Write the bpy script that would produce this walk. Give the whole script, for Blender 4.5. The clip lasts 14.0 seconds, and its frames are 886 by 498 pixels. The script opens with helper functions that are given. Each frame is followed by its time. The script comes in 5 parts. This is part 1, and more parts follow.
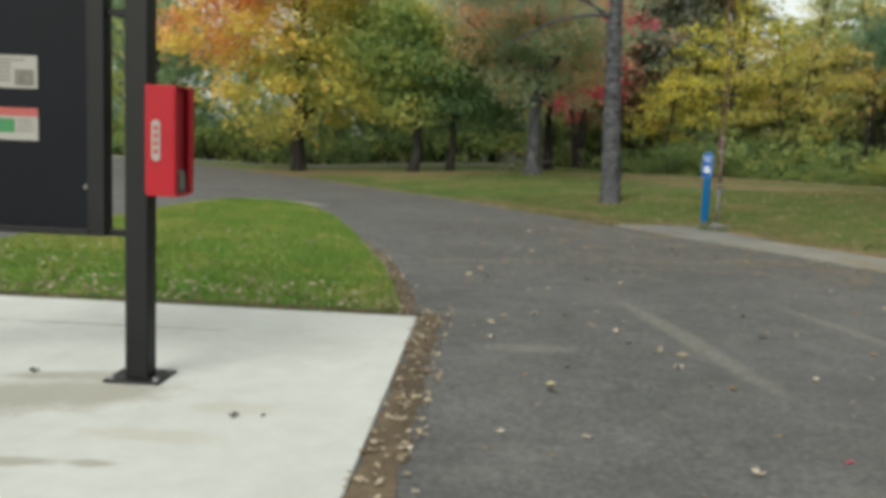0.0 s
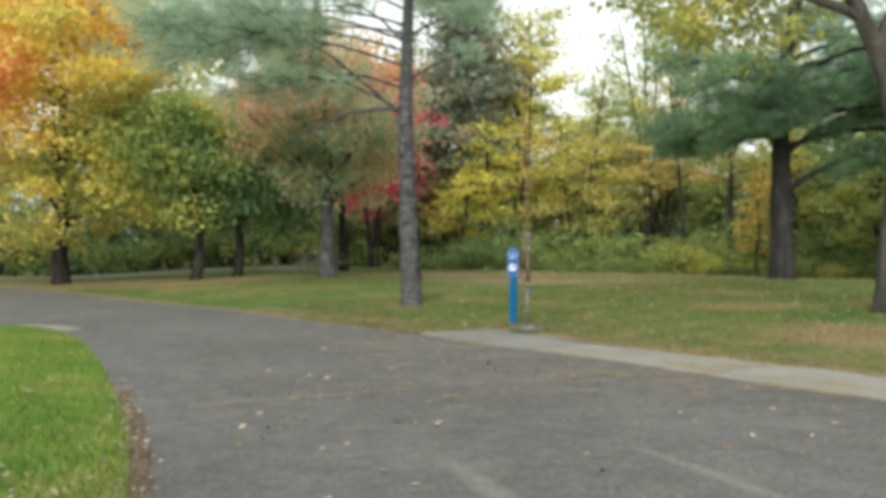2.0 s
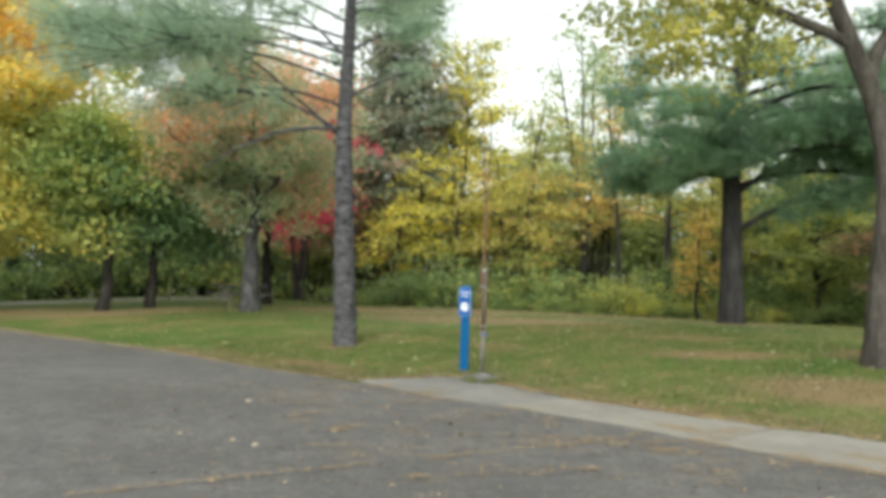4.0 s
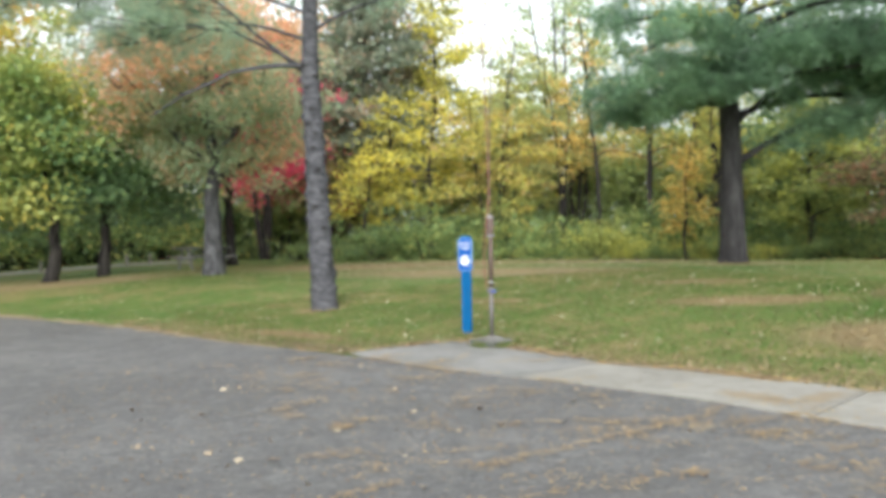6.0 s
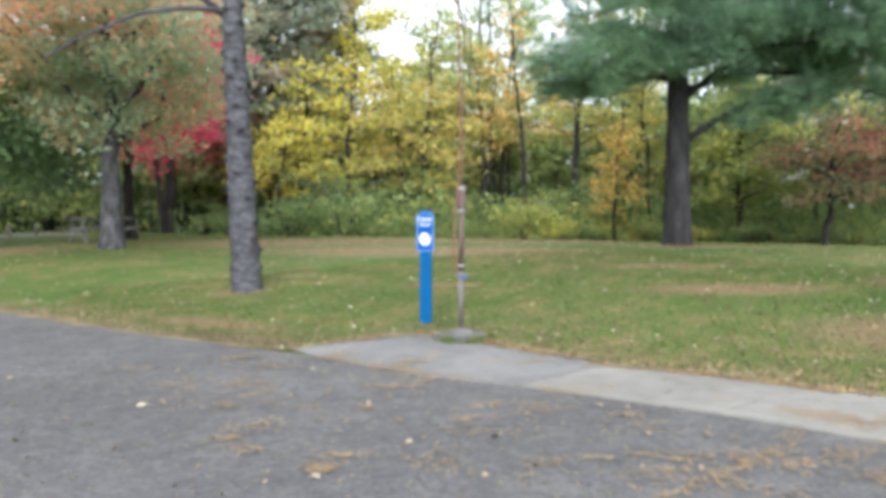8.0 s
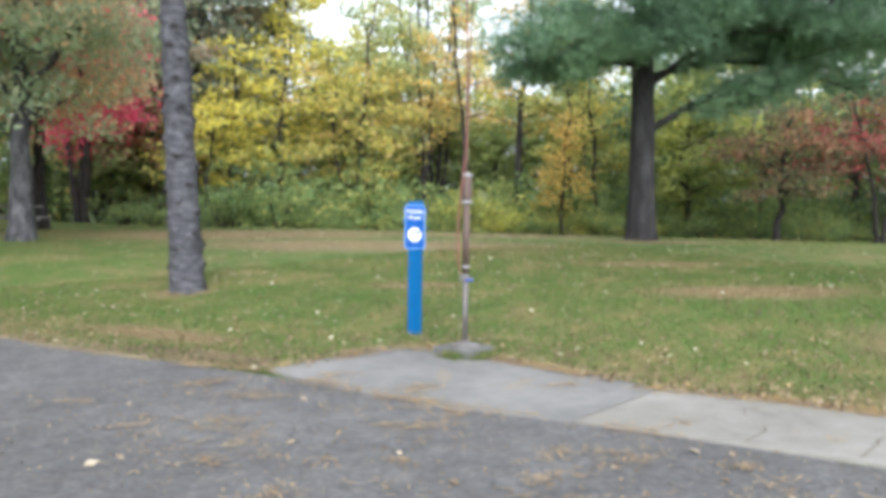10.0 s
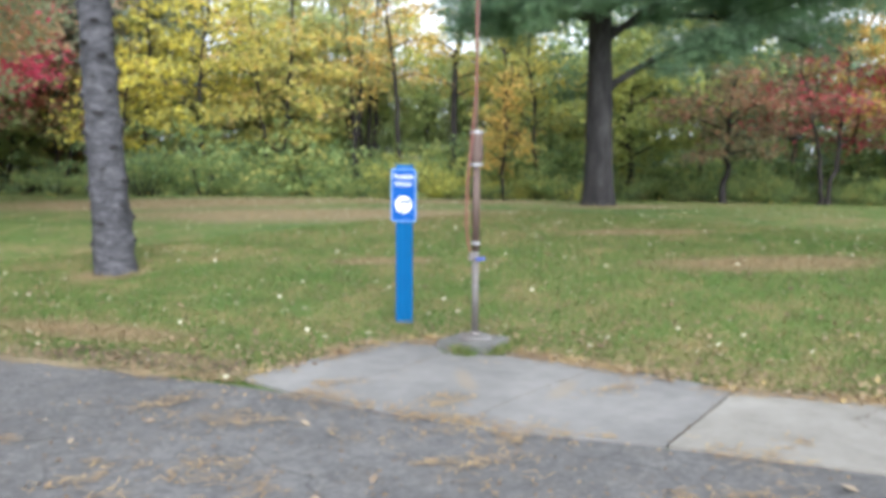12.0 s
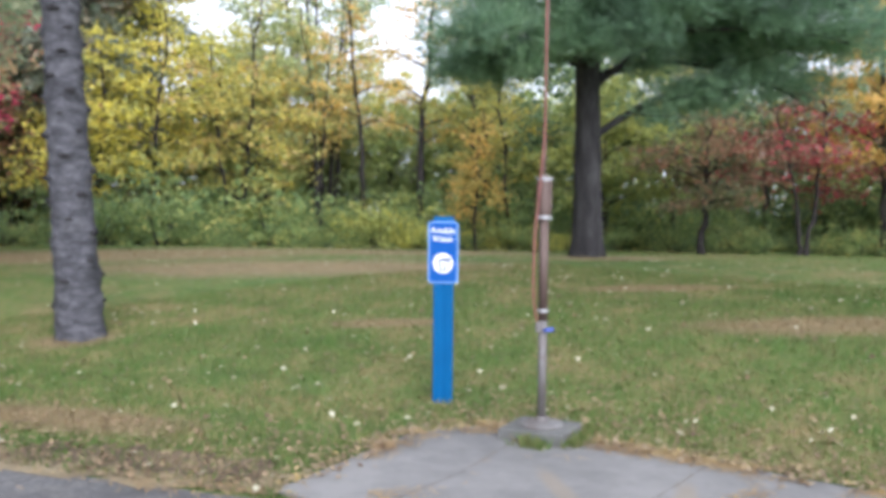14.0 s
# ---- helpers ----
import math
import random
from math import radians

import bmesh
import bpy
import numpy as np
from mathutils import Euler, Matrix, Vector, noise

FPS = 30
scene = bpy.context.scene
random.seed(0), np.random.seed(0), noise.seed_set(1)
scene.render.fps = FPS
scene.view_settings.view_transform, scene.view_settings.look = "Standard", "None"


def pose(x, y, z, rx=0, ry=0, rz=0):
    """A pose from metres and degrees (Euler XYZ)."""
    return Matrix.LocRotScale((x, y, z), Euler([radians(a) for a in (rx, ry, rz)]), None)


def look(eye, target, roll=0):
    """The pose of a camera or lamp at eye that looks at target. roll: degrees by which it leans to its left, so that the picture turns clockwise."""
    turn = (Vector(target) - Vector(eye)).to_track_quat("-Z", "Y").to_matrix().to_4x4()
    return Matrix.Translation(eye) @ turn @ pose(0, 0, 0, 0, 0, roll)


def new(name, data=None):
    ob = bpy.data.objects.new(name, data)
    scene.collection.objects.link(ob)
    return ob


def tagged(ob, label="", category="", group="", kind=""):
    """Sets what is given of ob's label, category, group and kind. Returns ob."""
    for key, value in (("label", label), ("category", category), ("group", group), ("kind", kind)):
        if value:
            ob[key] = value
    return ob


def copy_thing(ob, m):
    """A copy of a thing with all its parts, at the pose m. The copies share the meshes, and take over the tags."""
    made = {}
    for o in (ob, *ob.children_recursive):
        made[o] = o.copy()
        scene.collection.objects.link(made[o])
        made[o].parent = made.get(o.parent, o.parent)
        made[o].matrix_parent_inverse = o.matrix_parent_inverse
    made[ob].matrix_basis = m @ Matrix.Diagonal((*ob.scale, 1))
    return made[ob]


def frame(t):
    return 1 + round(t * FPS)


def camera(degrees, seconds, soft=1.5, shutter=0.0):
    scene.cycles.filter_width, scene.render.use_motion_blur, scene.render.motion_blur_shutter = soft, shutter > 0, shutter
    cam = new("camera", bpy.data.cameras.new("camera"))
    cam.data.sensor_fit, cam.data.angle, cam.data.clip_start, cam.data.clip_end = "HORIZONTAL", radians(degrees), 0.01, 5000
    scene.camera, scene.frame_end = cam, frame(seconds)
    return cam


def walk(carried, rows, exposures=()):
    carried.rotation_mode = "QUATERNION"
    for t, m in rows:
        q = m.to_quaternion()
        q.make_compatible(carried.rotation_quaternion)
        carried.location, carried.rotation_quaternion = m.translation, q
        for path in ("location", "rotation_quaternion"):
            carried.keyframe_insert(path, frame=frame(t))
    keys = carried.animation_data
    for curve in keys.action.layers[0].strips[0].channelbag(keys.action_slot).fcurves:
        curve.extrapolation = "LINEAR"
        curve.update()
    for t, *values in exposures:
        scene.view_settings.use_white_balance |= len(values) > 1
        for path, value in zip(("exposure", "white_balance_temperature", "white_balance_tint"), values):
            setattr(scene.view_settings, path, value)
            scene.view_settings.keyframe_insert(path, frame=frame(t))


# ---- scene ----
cam = camera(54.8, 14.0, soft=4.6)
METRES, EYE, TILT, LEAN, TURN = 13.6, 1.5, 0.0, 0.0, 2.7
ROWS = [
    (0.0, 0.0, 0.0, 0.0, 0.28, -6.83, -2.37),
    (0.5, 0.0096, 0.0352, -0.0026, -3.4, -6.04, -0.22),
    (1.0, 0.0182, 0.0723, -0.0004, -6.98, -6.17, 1.63),
    (1.5, 0.018, 0.1098, 0.0041, -12.32, -4.8, 2.41),
    (2.0, 0.0213, 0.1516, 0.0081, -13.27, 0.0, -0.26),
    (2.5, 0.0188, 0.1865, 0.0091, -16.41, 1.58, -0.99),
    (5.0, 0.0296, 0.3751, 0.0099, -19.24, 2.42, -1.09),
    (5.5, 0.0303, 0.4123, 0.0098, -19.91, -0.79, 0.59),
    (6.0, 0.0372, 0.4554, 0.0108, -21.02, -0.94, 1.08),
    (6.5, 0.0389, 0.4942, 0.0089, -25.31, -1.21, -0.66),
    (7.0, 0.0428, 0.5373, 0.0058, -26.74, -1.39, -0.57),
    (7.5, 0.0429, 0.5768, 0.0073, -26.35, -1.78, -0.44),
    (8.0, 0.0394, 0.6124, 0.0088, -27.59, -2.55, -0.16),
    (10.5, 0.0426, 0.7896, 0.0071, -34.38, -3.87, -0.32),
    (11.0, 0.0489, 0.8239, 0.0034, -35.07, -5.59, 0.2),
    (11.5, 0.0554, 0.8524, 0.0043, -35.62, -5.61, -0.42),
    (12.0, 0.057, 0.8817, 0.0068, -38.85, -5.41, -0.32),
    (12.5, 0.0654, 0.9126, 0.0069, -39.36, -2.8, -0.09),
    (13.0, 0.068, 0.9379, 0.0075, -39.8, -2.04, -1.0),
    (13.5, 0.0652, 0.9626, 0.0094, -42.33, -2.12, -0.78),
    (14.0, 0.0674, 0.9913, 0.0092, -42.46, -2.19, -0.47),
]
walk(cam, [(t, pose(0, 0, EYE, TILT, LEAN, TURN) @ pose(METRES * x, METRES * y, METRES * z, 90 + pitch, roll, yaw)) for t, x, y, z, yaw, pitch, roll in ROWS],
     exposures=[(0.0, 0.12, 6800, 1), (0.5, 0.3, 6800, 1), (1.0, 0.37, 6800, 1), (1.5, 0.47, 6800, 1), (2.7, 0.57, 6800, 2), (5.0, 0.66, 6620, 4), (6.0, 1.02, 6340, 7), (7.5, 1.06, 6040, 11),
                (11.0, 1.1, 5980, 11), (12.0, 1.11, 5950, 11), (13.0, 1.06, 5900, 14), (14.0, 0.92, 5820, 16)])

# ---- sky and sun: a bright overcast afternoon ----
SUN_UP, SUN_ROUND = radians(33), radians(205)
world = bpy.data.worlds.new("overcast_sky")
scene.world = world
world.use_nodes = True
wn, wl = world.node_tree.nodes, world.node_tree.links
sky = wn.new("ShaderNodeTexSky")
sky.sky_type = "NISHITA"
sky.sun_disc = False
sky.sun_elevation, sky.sun_rotation = SUN_UP, SUN_ROUND
sky.dust_density, sky.air_density = 4.0, 1.0
grey = wn.new("ShaderNodeHueSaturation")
grey.inputs["Saturation"].default_value = 0.22
cloud = wn.new("ShaderNodeTexNoise")
cloud.inputs["Scale"].default_value = 2.5
cloud.inputs["Detail"].default_value = 5
cover = wn.new("ShaderNodeMixRGB")
cover.inputs["Fac"].default_value = 0.55
cover.inputs["Color2"].default_value = (7.2, 7.5, 7.8, 1)
background = wn["Background"]
background.inputs["Strength"].default_value = 0.15
veil = wn.new("ShaderNodeMixRGB")
veil.blend_type = "MULTIPLY"
veil.inputs["Fac"].default_value = 0.12
wl.new(sky.outputs["Color"], grey.inputs["Color"])
wl.new(grey.outputs["Color"], cover.inputs["Color1"])
wl.new(cover.outputs["Color"], veil.inputs["Color1"])
wl.new(cloud.outputs["Fac"], veil.inputs["Color2"])
wl.new(veil.outputs["Color"], background.inputs["Color"])
sun_data = bpy.data.lights.new("sun", "SUN")
sun_data.energy, sun_data.angle, sun_data.color = 1.5, radians(40), (1.0, 0.97, 0.92)
sun = new("sun", sun_data)
sun.matrix_world = look((0, 0, 30), (-math.sin(SUN_ROUND) * 20, -math.cos(SUN_ROUND) * 20, 30 - 20 * math.tan(SUN_UP)))

# ---- materials ----
def nodes_of(name):
    m = bpy.data.materials.new(name)
    m.use_nodes = True
    return m, m.node_tree.nodes, m.node_tree.links, m.node_tree.nodes["Principled BSDF"]


def ramp_node(n, stops):
    r = n.new("ShaderNodeValToRGB")
    while len(r.color_ramp.elements) < len(stops):
        r.color_ramp.elements.new(0.5)
    for e, (p, c) in zip(r.color_ramp.elements, stops):
        e.position, e.color = p, (*c, 1)
    return r


def ramp_node_of(n, l, value, stops):
    r = ramp_node(n, stops)
    l.new(value, r.inputs["Fac"])
    return r.outputs["Color"]


def noise_node(n, l, coord, scale, detail=6, rough=0.6, stretch=None):
    t = n.new("ShaderNodeTexNoise")
    t.inputs["Scale"].default_value, t.inputs["Detail"].default_value, t.inputs["Roughness"].default_value = scale, detail, rough
    if stretch:
        mp = n.new("ShaderNodeMapping")
        mp.inputs["Scale"].default_value = stretch
        l.new(coord, mp.inputs["Vector"])
        coord = mp.outputs["Vector"]
    l.new(coord, t.inputs["Vector"])
    return t.outputs["Fac"]


def maths(n, l, op, a, b=None, clamp=False):
    m = n.new("ShaderNodeMath")
    m.operation, m.use_clamp = op, clamp
    for i, v in enumerate((a, b)):
        if v is None:
            continue
        if isinstance(v, (int, float)):
            m.inputs[i].default_value = v
        else:
            l.new(v, m.inputs[i])
    return m.outputs[0]


def mixed(n, l, fac, a, b, how="MIX"):
    m = n.new("ShaderNodeMixRGB")
    m.blend_type = how
    for key, v in (("Fac", fac), ("Color1", a), ("Color2", b)):
        if isinstance(v, (int, float)):
            m.inputs[key].default_value = v
        elif isinstance(v, tuple):
            m.inputs[key].default_value = (*v, 1)
        else:
            l.new(v, m.inputs[key])
    return m.outputs["Color"]


def bump_to(n, l, bsdf, heights, strength=0.4, distance=0.02):
    b = n.new("ShaderNodeBump")
    b.inputs["Strength"].default_value, b.inputs["Distance"].default_value = strength, distance
    l.new(heights, b.inputs["Height"])
    l.new(b.outputs["Normal"], bsdf.inputs["Normal"])


def surface(name, stops, scale=4.0, fine=60.0, rough=0.8, metal=0.0, bump=0.3, depth=0.01, stretch=None, specular=0.4):
    """A grained, slightly stained surface: two scales of noise drive colour, relief and gloss."""
    m, n, l, p = nodes_of(name)
    c = n.new("ShaderNodeTexCoord").outputs["Object"]
    big, small = noise_node(n, l, c, scale, 5, 0.6, stretch), noise_node(n, l, c, fine, 4, 0.7, stretch)
    mix = maths(n, l, "ADD", maths(n, l, "MULTIPLY", big, 0.65), maths(n, l, "MULTIPLY", small, 0.35))
    r = ramp_node(n, stops)
    l.new(mix, r.inputs["Fac"])
    l.new(r.outputs["Color"], p.inputs["Base Color"])
    l.new(maths(n, l, "ADD", maths(n, l, "MULTIPLY", big, 0.25), rough - 0.12, True), p.inputs["Roughness"])
    p.inputs["Metallic"].default_value = metal
    p.inputs["Specular IOR Level"].default_value = specular
    bump_to(n, l, p, mix, bump, depth)
    return m


def ellipse_mask(n, l, coord, ellipses, wobble):
    """1 inside any of the ellipses (x, y, half length, half width, turn in degrees), with ragged rims."""
    total = None
    for x, y, a, b, turn in ellipses:
        mp = n.new("ShaderNodeMapping")
        mp.vector_type = "TEXTURE"
        mp.inputs["Location"].default_value = (x, y, 0)
        mp.inputs["Rotation"].default_value = (0, 0, radians(turn))
        mp.inputs["Scale"].default_value = (a, b, 1000)
        l.new(coord, mp.inputs["Vector"])
        ln = n.new("ShaderNodeVectorMath")
        ln.operation = "LENGTH"
        l.new(mp.outputs["Vector"], ln.inputs[0])
        d = maths(n, l, "SUBTRACT", 1.35, maths(n, l, "ADD", ln.outputs["Value"], maths(n, l, "MULTIPLY", wobble, 0.9)))
        d = maths(n, l, "MULTIPLY", d, 2.2, True)
        total = d if total is None else maths(n, l, "MAXIMUM", total, d)
    return total


# worn, needle-strewn spots of the lawn, and the bare earth round the first pine
WORN = [(10.8, 21.1, 1.7, 0.6, -40), (9.4, 17.9, 2.0, 0.7, -52), (6.4, 21.9, 1.1, 0.42, -50), (2.2, 20.4, 1.6, 0.5, -55), (4.9, 32.3, 1.0, 0.8, 0), (15.6, 26.0, 2.2, 1.3, -30),
        (3.35, 24.1, 0.75, 0.6, 0), (-8.0, 35.5, 6.0, 3.5, 10), (-2.6, 33.8, 5.0, 2.4, 0), (8.6, 28.0, 6.0, 2.2, -35), (13.5, 30.5, 5.0, 1.6, -35), (11.8, 16.6, 1.6, 1.2, 20), (9.2, 14.4, 2.2, 1.1, -55), (9.0, 11.6, 1.8, 0.8, 110), (7.5, 33.5, 6.5, 3.6, -15)]


def turf(name, blade=False, lush=0.0):
    m, n, l, p = nodes_of(name)
    c = n.new("ShaderNodeTexCoord").outputs["Object"]
    wide, mid, fine = noise_node(n, l, c, 0.22, 4), noise_node(n, l, c, 1.3, 6, 0.65), noise_node(n, l, c, 26, 4, 0.7)
    f = maths(n, l, "ADD", maths(n, l, "MULTIPLY", wide, 0.45), maths(n, l, "MULTIPLY", mid, 0.55))
    f = maths(n, l, "ADD", f, maths(n, l, "MULTIPLY", maths(n, l, "SUBTRACT", fine, 0.5), 0.35 if not blade else 0.1))
    if blade:
        g = n.new("ShaderNodeNewGeometry").outputs["Random Per Island"]
        f = maths(n, l, "ADD", f, maths(n, l, "MULTIPLY", maths(n, l, "SUBTRACT", g, 0.5), 0.3))
    f = maths(n, l, "ADD", maths(n, l, "MULTIPLY", maths(n, l, "SUBTRACT", f, 0.5), 1.35), 0.457 - lush)
    r = ramp_node(n, [(0.32, (0.07, 0.13, 0.028)), (0.45, (0.108, 0.16, 0.04)), (0.54, (0.16, 0.172, 0.058)), (0.63, (0.225, 0.19, 0.085)), (0.78, (0.31, 0.23, 0.12))])
    l.new(f, r.inputs["Fac"])
    col = r.outputs["Color"]
    if lush > 0:
        col = mixed(n, l, 1.0, col, (1.5, 1.55, 1.15), "MULTIPLY")
    if lush <= 0:
        worn = ellipse_mask(n, l, c, WORN, mid)
        col = mixed(n, l, maths(n, l, "MULTIPLY", worn, 0.75), col, mixed(n, l, fine, (0.20, 0.13, 0.075), (0.36, 0.26, 0.16)))
    thatch = ramp_node_of(n, l, noise_node(n, l, c, 3.6, 7, 0.75), [(0.47, (0, 0, 0)), (0.63, (1, 1, 1))])
    col = mixed(n, l, maths(n, l, "MULTIPLY", thatch, 0.3 if lush > 0 else 0.42), col, (0.115, 0.096, 0.05))
    l.new(col, p.inputs["Base Color"])
    p.inputs["Roughness"].default_value = 0.75
    p.inputs["Specular IOR Level"].default_value = 0.2
    if not blade:
        bump_to(n, l, p, fine, 0.8, 0.03)
    return m


def asphalt(name):
    m, n, l, p = nodes_of(name)
    c = n.new("ShaderNodeTexCoord").outputs["Object"]
    wide, mid, grit = noise_node(n, l, c, 0.35, 5), noise_node(n, l, c, 2.2, 7, 0.7), noise_node(n, l, c, 140, 3, 0.8)
    f = maths(n, l, "ADD", maths(n, l, "MULTIPLY", wide, 0.4), maths(n, l, "MULTIPLY", mid, 0.4))
    f = maths(n, l, "ADD", f, maths(n, l, "MULTIPLY", grit, 0.2))
    r = ramp_node(n, [(0.3, (0.073, 0.071, 0.0715)), (0.5, (0.118, 0.115, 0.115)), (0.68, (0.182, 0.178, 0.175))])
    l.new(f, r.inputs["Fac"])
    col = r.outputs["Color"]
    # pale dusty streaks where tyres and water have run
    streak = ellipse_mask(n, l, c, [(1.57, 6.6, 2.4, 0.14, 99), (3.05, 7.2, 1.7, 0.1, 101), (0.35, 5.9, 0.5, 0.17, 8), (-4.3, 19.9, 0.1, 0.1, 0)], mid)
    col = mixed(n, l, maths(n, l, "MULTIPLY", maths(n, l, "MULTIPLY", streak, maths(n, l, "MULTIPLY", noise_node(n, l, c, 9, 6, 0.8), 1.5)), 0.62, True), col, (0.25, 0.235, 0.205))
    chips = ramp_node_of(n, l, noise_node(n, l, c, 24, 5, 0.8), [(0.4, (0.74, 0.74, 0.75)), (0.52, (1.0, 1.0, 1.0)), (0.64, (1.34, 1.33, 1.31))])
    col = mixed(n, l, 1.0, col, chips, "MULTIPLY")
    blotch = noise_node(n, l, c, 7, 5, 0.75)
    col = mixed(n, l, 1.0, col, ramp_node_of(n, l, blotch, [(0.35, (0.86, 0.86, 0.87)), (0.65, (1.12, 1.12, 1.11))]), "MULTIPLY")
    dust = ramp_node_of(n, l, noise_node(n, l, c, 2.8, 7, 0.75, (1.0, 1.6, 1.0)), [(0.5, (0, 0, 0)), (0.68, (1, 1, 1))])
    col = mixed(n, l, maths(n, l, "MULTIPLY", dust, 0.2), col, (0.25, 0.22, 0.18))
    # crazed cracks
    v = n.new("ShaderNodeTexVoronoi")
    v.feature = "DISTANCE_TO_EDGE"
    v.inputs["Scale"].default_value = 0.55
    warp = n.new("ShaderNodeVectorMath")
    warp.operation = "ADD"
    wn_ = n.new("ShaderNodeTexNoise")
    wn_.inputs["Scale"].default_value = 1.5
    l.new(c, wn_.inputs["Vector"])
    l.new(c, warp.inputs[0])
    l.new(wn_.outputs["Color"], warp.inputs[1])
    l.new(warp.outputs["Vector"], v.inputs["Vector"])
    crack = maths(n, l, "LESS_THAN", v.outputs["Distance"], 0.006)
    crack = maths(n, l, "MULTIPLY", crack, maths(n, l, "GREATER_THAN", mid, 0.5))
    col = mixed(n, l, maths(n, l, "MULTIPLY", crack, 0.35), col, (0.03, 0.03, 0.03))
    l.new(col, p.inputs["Base Color"])
    p.inputs["Roughness"].default_value = 0.82
    p.inputs["Specular IOR Level"].default_value = 0.35
    bump_to(n, l, p, maths(n, l, "SUBTRACT", grit, crack), 0.5, 0.008)
    return m


def concrete(name, pale, dark, stains=()):
    m, n, l, p = nodes_of(name)
    c = n.new("ShaderNodeTexCoord").outputs["Object"]
    wide, mid, fine = noise_node(n, l, c, 0.8, 6), noise_node(n, l, c, 5, 6, 0.7), noise_node(n, l, c, 120, 3)
    f = maths(n, l, "ADD", maths(n, l, "MULTIPLY", wide, 0.5), maths(n, l, "ADD", maths(n, l, "MULTIPLY", mid, 0.35), maths(n, l, "MULTIPLY", fine, 0.15)))
    r = ramp_node(n, [(0.37, dark), (0.6, pale)])
    l.new(f, r.inputs["Fac"])
    col = r.outputs["Color"]
    for group, tone, amount in stains:
        k = ellipse_mask(n, l, c, group, mid)
        col = mixed(n, l, maths(n, l, "MULTIPLY", k, amount), col, tone)
    l.new(col, p.inputs["Base Color"])
    p.inputs["Roughness"].default_value = 0.85
    bump_to(n, l, p, maths(n, l, "ADD", fine, mid), 0.25, 0.004)
    return m


def foliage(name, stops, scale=0.5, slope=(0, 0, 0), shift=0.0, spread=0.35, glow=0.5, gain=1.85):
    """Leaves: colour by clumps, by leaf and by tree, part of the light passing through."""
    m, n, l, p = nodes_of(name)
    c = n.new("ShaderNodeTexCoord").outputs["Object"]
    f = maths(n, l, "MULTIPLY", maths(n, l, "SUBTRACT", noise_node(n, l, c, scale, 3, 0.5), 0.5), 1.6)
    g = n.new("ShaderNodeNewGeometry").outputs["Random Per Island"]
    o = n.new("ShaderNodeObjectInfo").outputs["Random"]
    f = maths(n, l, "ADD", f, maths(n, l, "MULTIPLY", maths(n, l, "SUBTRACT", g, 0.5), spread))
    f = maths(n, l, "ADD", f, maths(n, l, "MULTIPLY", maths(n, l, "SUBTRACT", o, 0.5), 0.25))
    if any(slope):
        dot = n.new("ShaderNodeVectorMath")
        dot.operation = "DOT_PRODUCT"
        dot.inputs[1].default_value = slope
        l.new(c, dot.inputs[0])
        f = maths(n, l, "ADD", f, dot.outputs["Value"])
    f = maths(n, l, "ADD", f, 0.5 + shift)
    r = ramp_node(n, [(at, tuple(min(0.86, gain * v + 0.028 * gain) for v in tone)) for at, tone in stops])
    l.new(f, r.inputs["Fac"])
    l.new(r.outputs["Color"], p.inputs["Base Color"])
    p.inputs["Roughness"].default_value = 0.6
    p.inputs["Specular IOR Level"].default_value = 0.25
    tr = n.new("ShaderNodeBsdfTranslucent")
    l.new(r.outputs["Color"], tr.inputs["Color"])
    mx = n.new("ShaderNodeMixShader")
    mx.inputs["Fac"].default_value = glow
    l.new(p.outputs["BSDF"], mx.inputs[1])
    l.new(tr.outputs["BSDF"], mx.inputs[2])
    l.new(mx.outputs["Shader"], n["Material Output"].inputs["Surface"])
    return m


M_LAWN = turf("lawn")
M_BLADE = turf("lawn_blades", True)
M_ISLE = turf("island_turf", False, 0.05)
M_ISLE_BLADE = turf("island_blades", True, 0.05)
M_ASPHALT = asphalt("worn_asphalt")
M_SLAB = concrete("pale_concrete", (0.59, 0.59, 0.57), (0.475, 0.47, 0.445), [
    ([(-2.0, 4.6, 0.42, 0.2, 15), (-2.15, 4.25, 0.8, 0.42, 20), (-2.3, 4.55, 0.5, 0.12, 10), (-1.9, 3.3, 0.24, 0.07, 5), (-1.58, 3.33, 0.15, 0.06, 0)], (0.27, 0.24, 0.18), 0.6),
    ([(-1.2, 4.15, 0.3, 0.15, 0), (-1.5, 3.7, 0.5, 0.12, 0)], (0.42, 0.37, 0.28), 0.35),
    ([(-2.6, 5.87, 1.2, 0.03, 1)], (0.24, 0.23, 0.21), 0.8)])
M_PAD_GREY = concrete("grey_concrete", (0.235, 0.226, 0.217), (0.14, 0.136, 0.132), [([(4.0, 16.9, 0.5, 0.1, 60), (4.4, 16.3, 0.4, 0.1, 30)], (0.30, 0.22, 0.12), 0.3)])
M_PAD_PALE = concrete("weathered_concrete", (0.295, 0.279, 0.252), (0.185, 0.172, 0.151), [([(5.6, 13.1, 0.5, 0.25, 110), (6.2, 12.8, 0.5, 0.2, 20), (6.6, 11.0, 0.6, 0.3, 100)], (0.22, 0.155, 0.085), 0.6)])
M_DIRT = surface("leafy_dirt", [(0.34, (0.055, 0.04, 0.028)), (0.5, (0.115, 0.082, 0.053)), (0.66, (0.21, 0.155, 0.10))], 3, 45, 0.95, 0, 0.9, 0.03)
M_SAND = surface("sandy_shoulder", [(0.35, (0.12, 0.09, 0.055)), (0.5, (0.21, 0.165, 0.10)), (0.66, (0.33, 0.27, 0.17))], 1.5, 30, 0.95, 0, 0.6, 0.02)
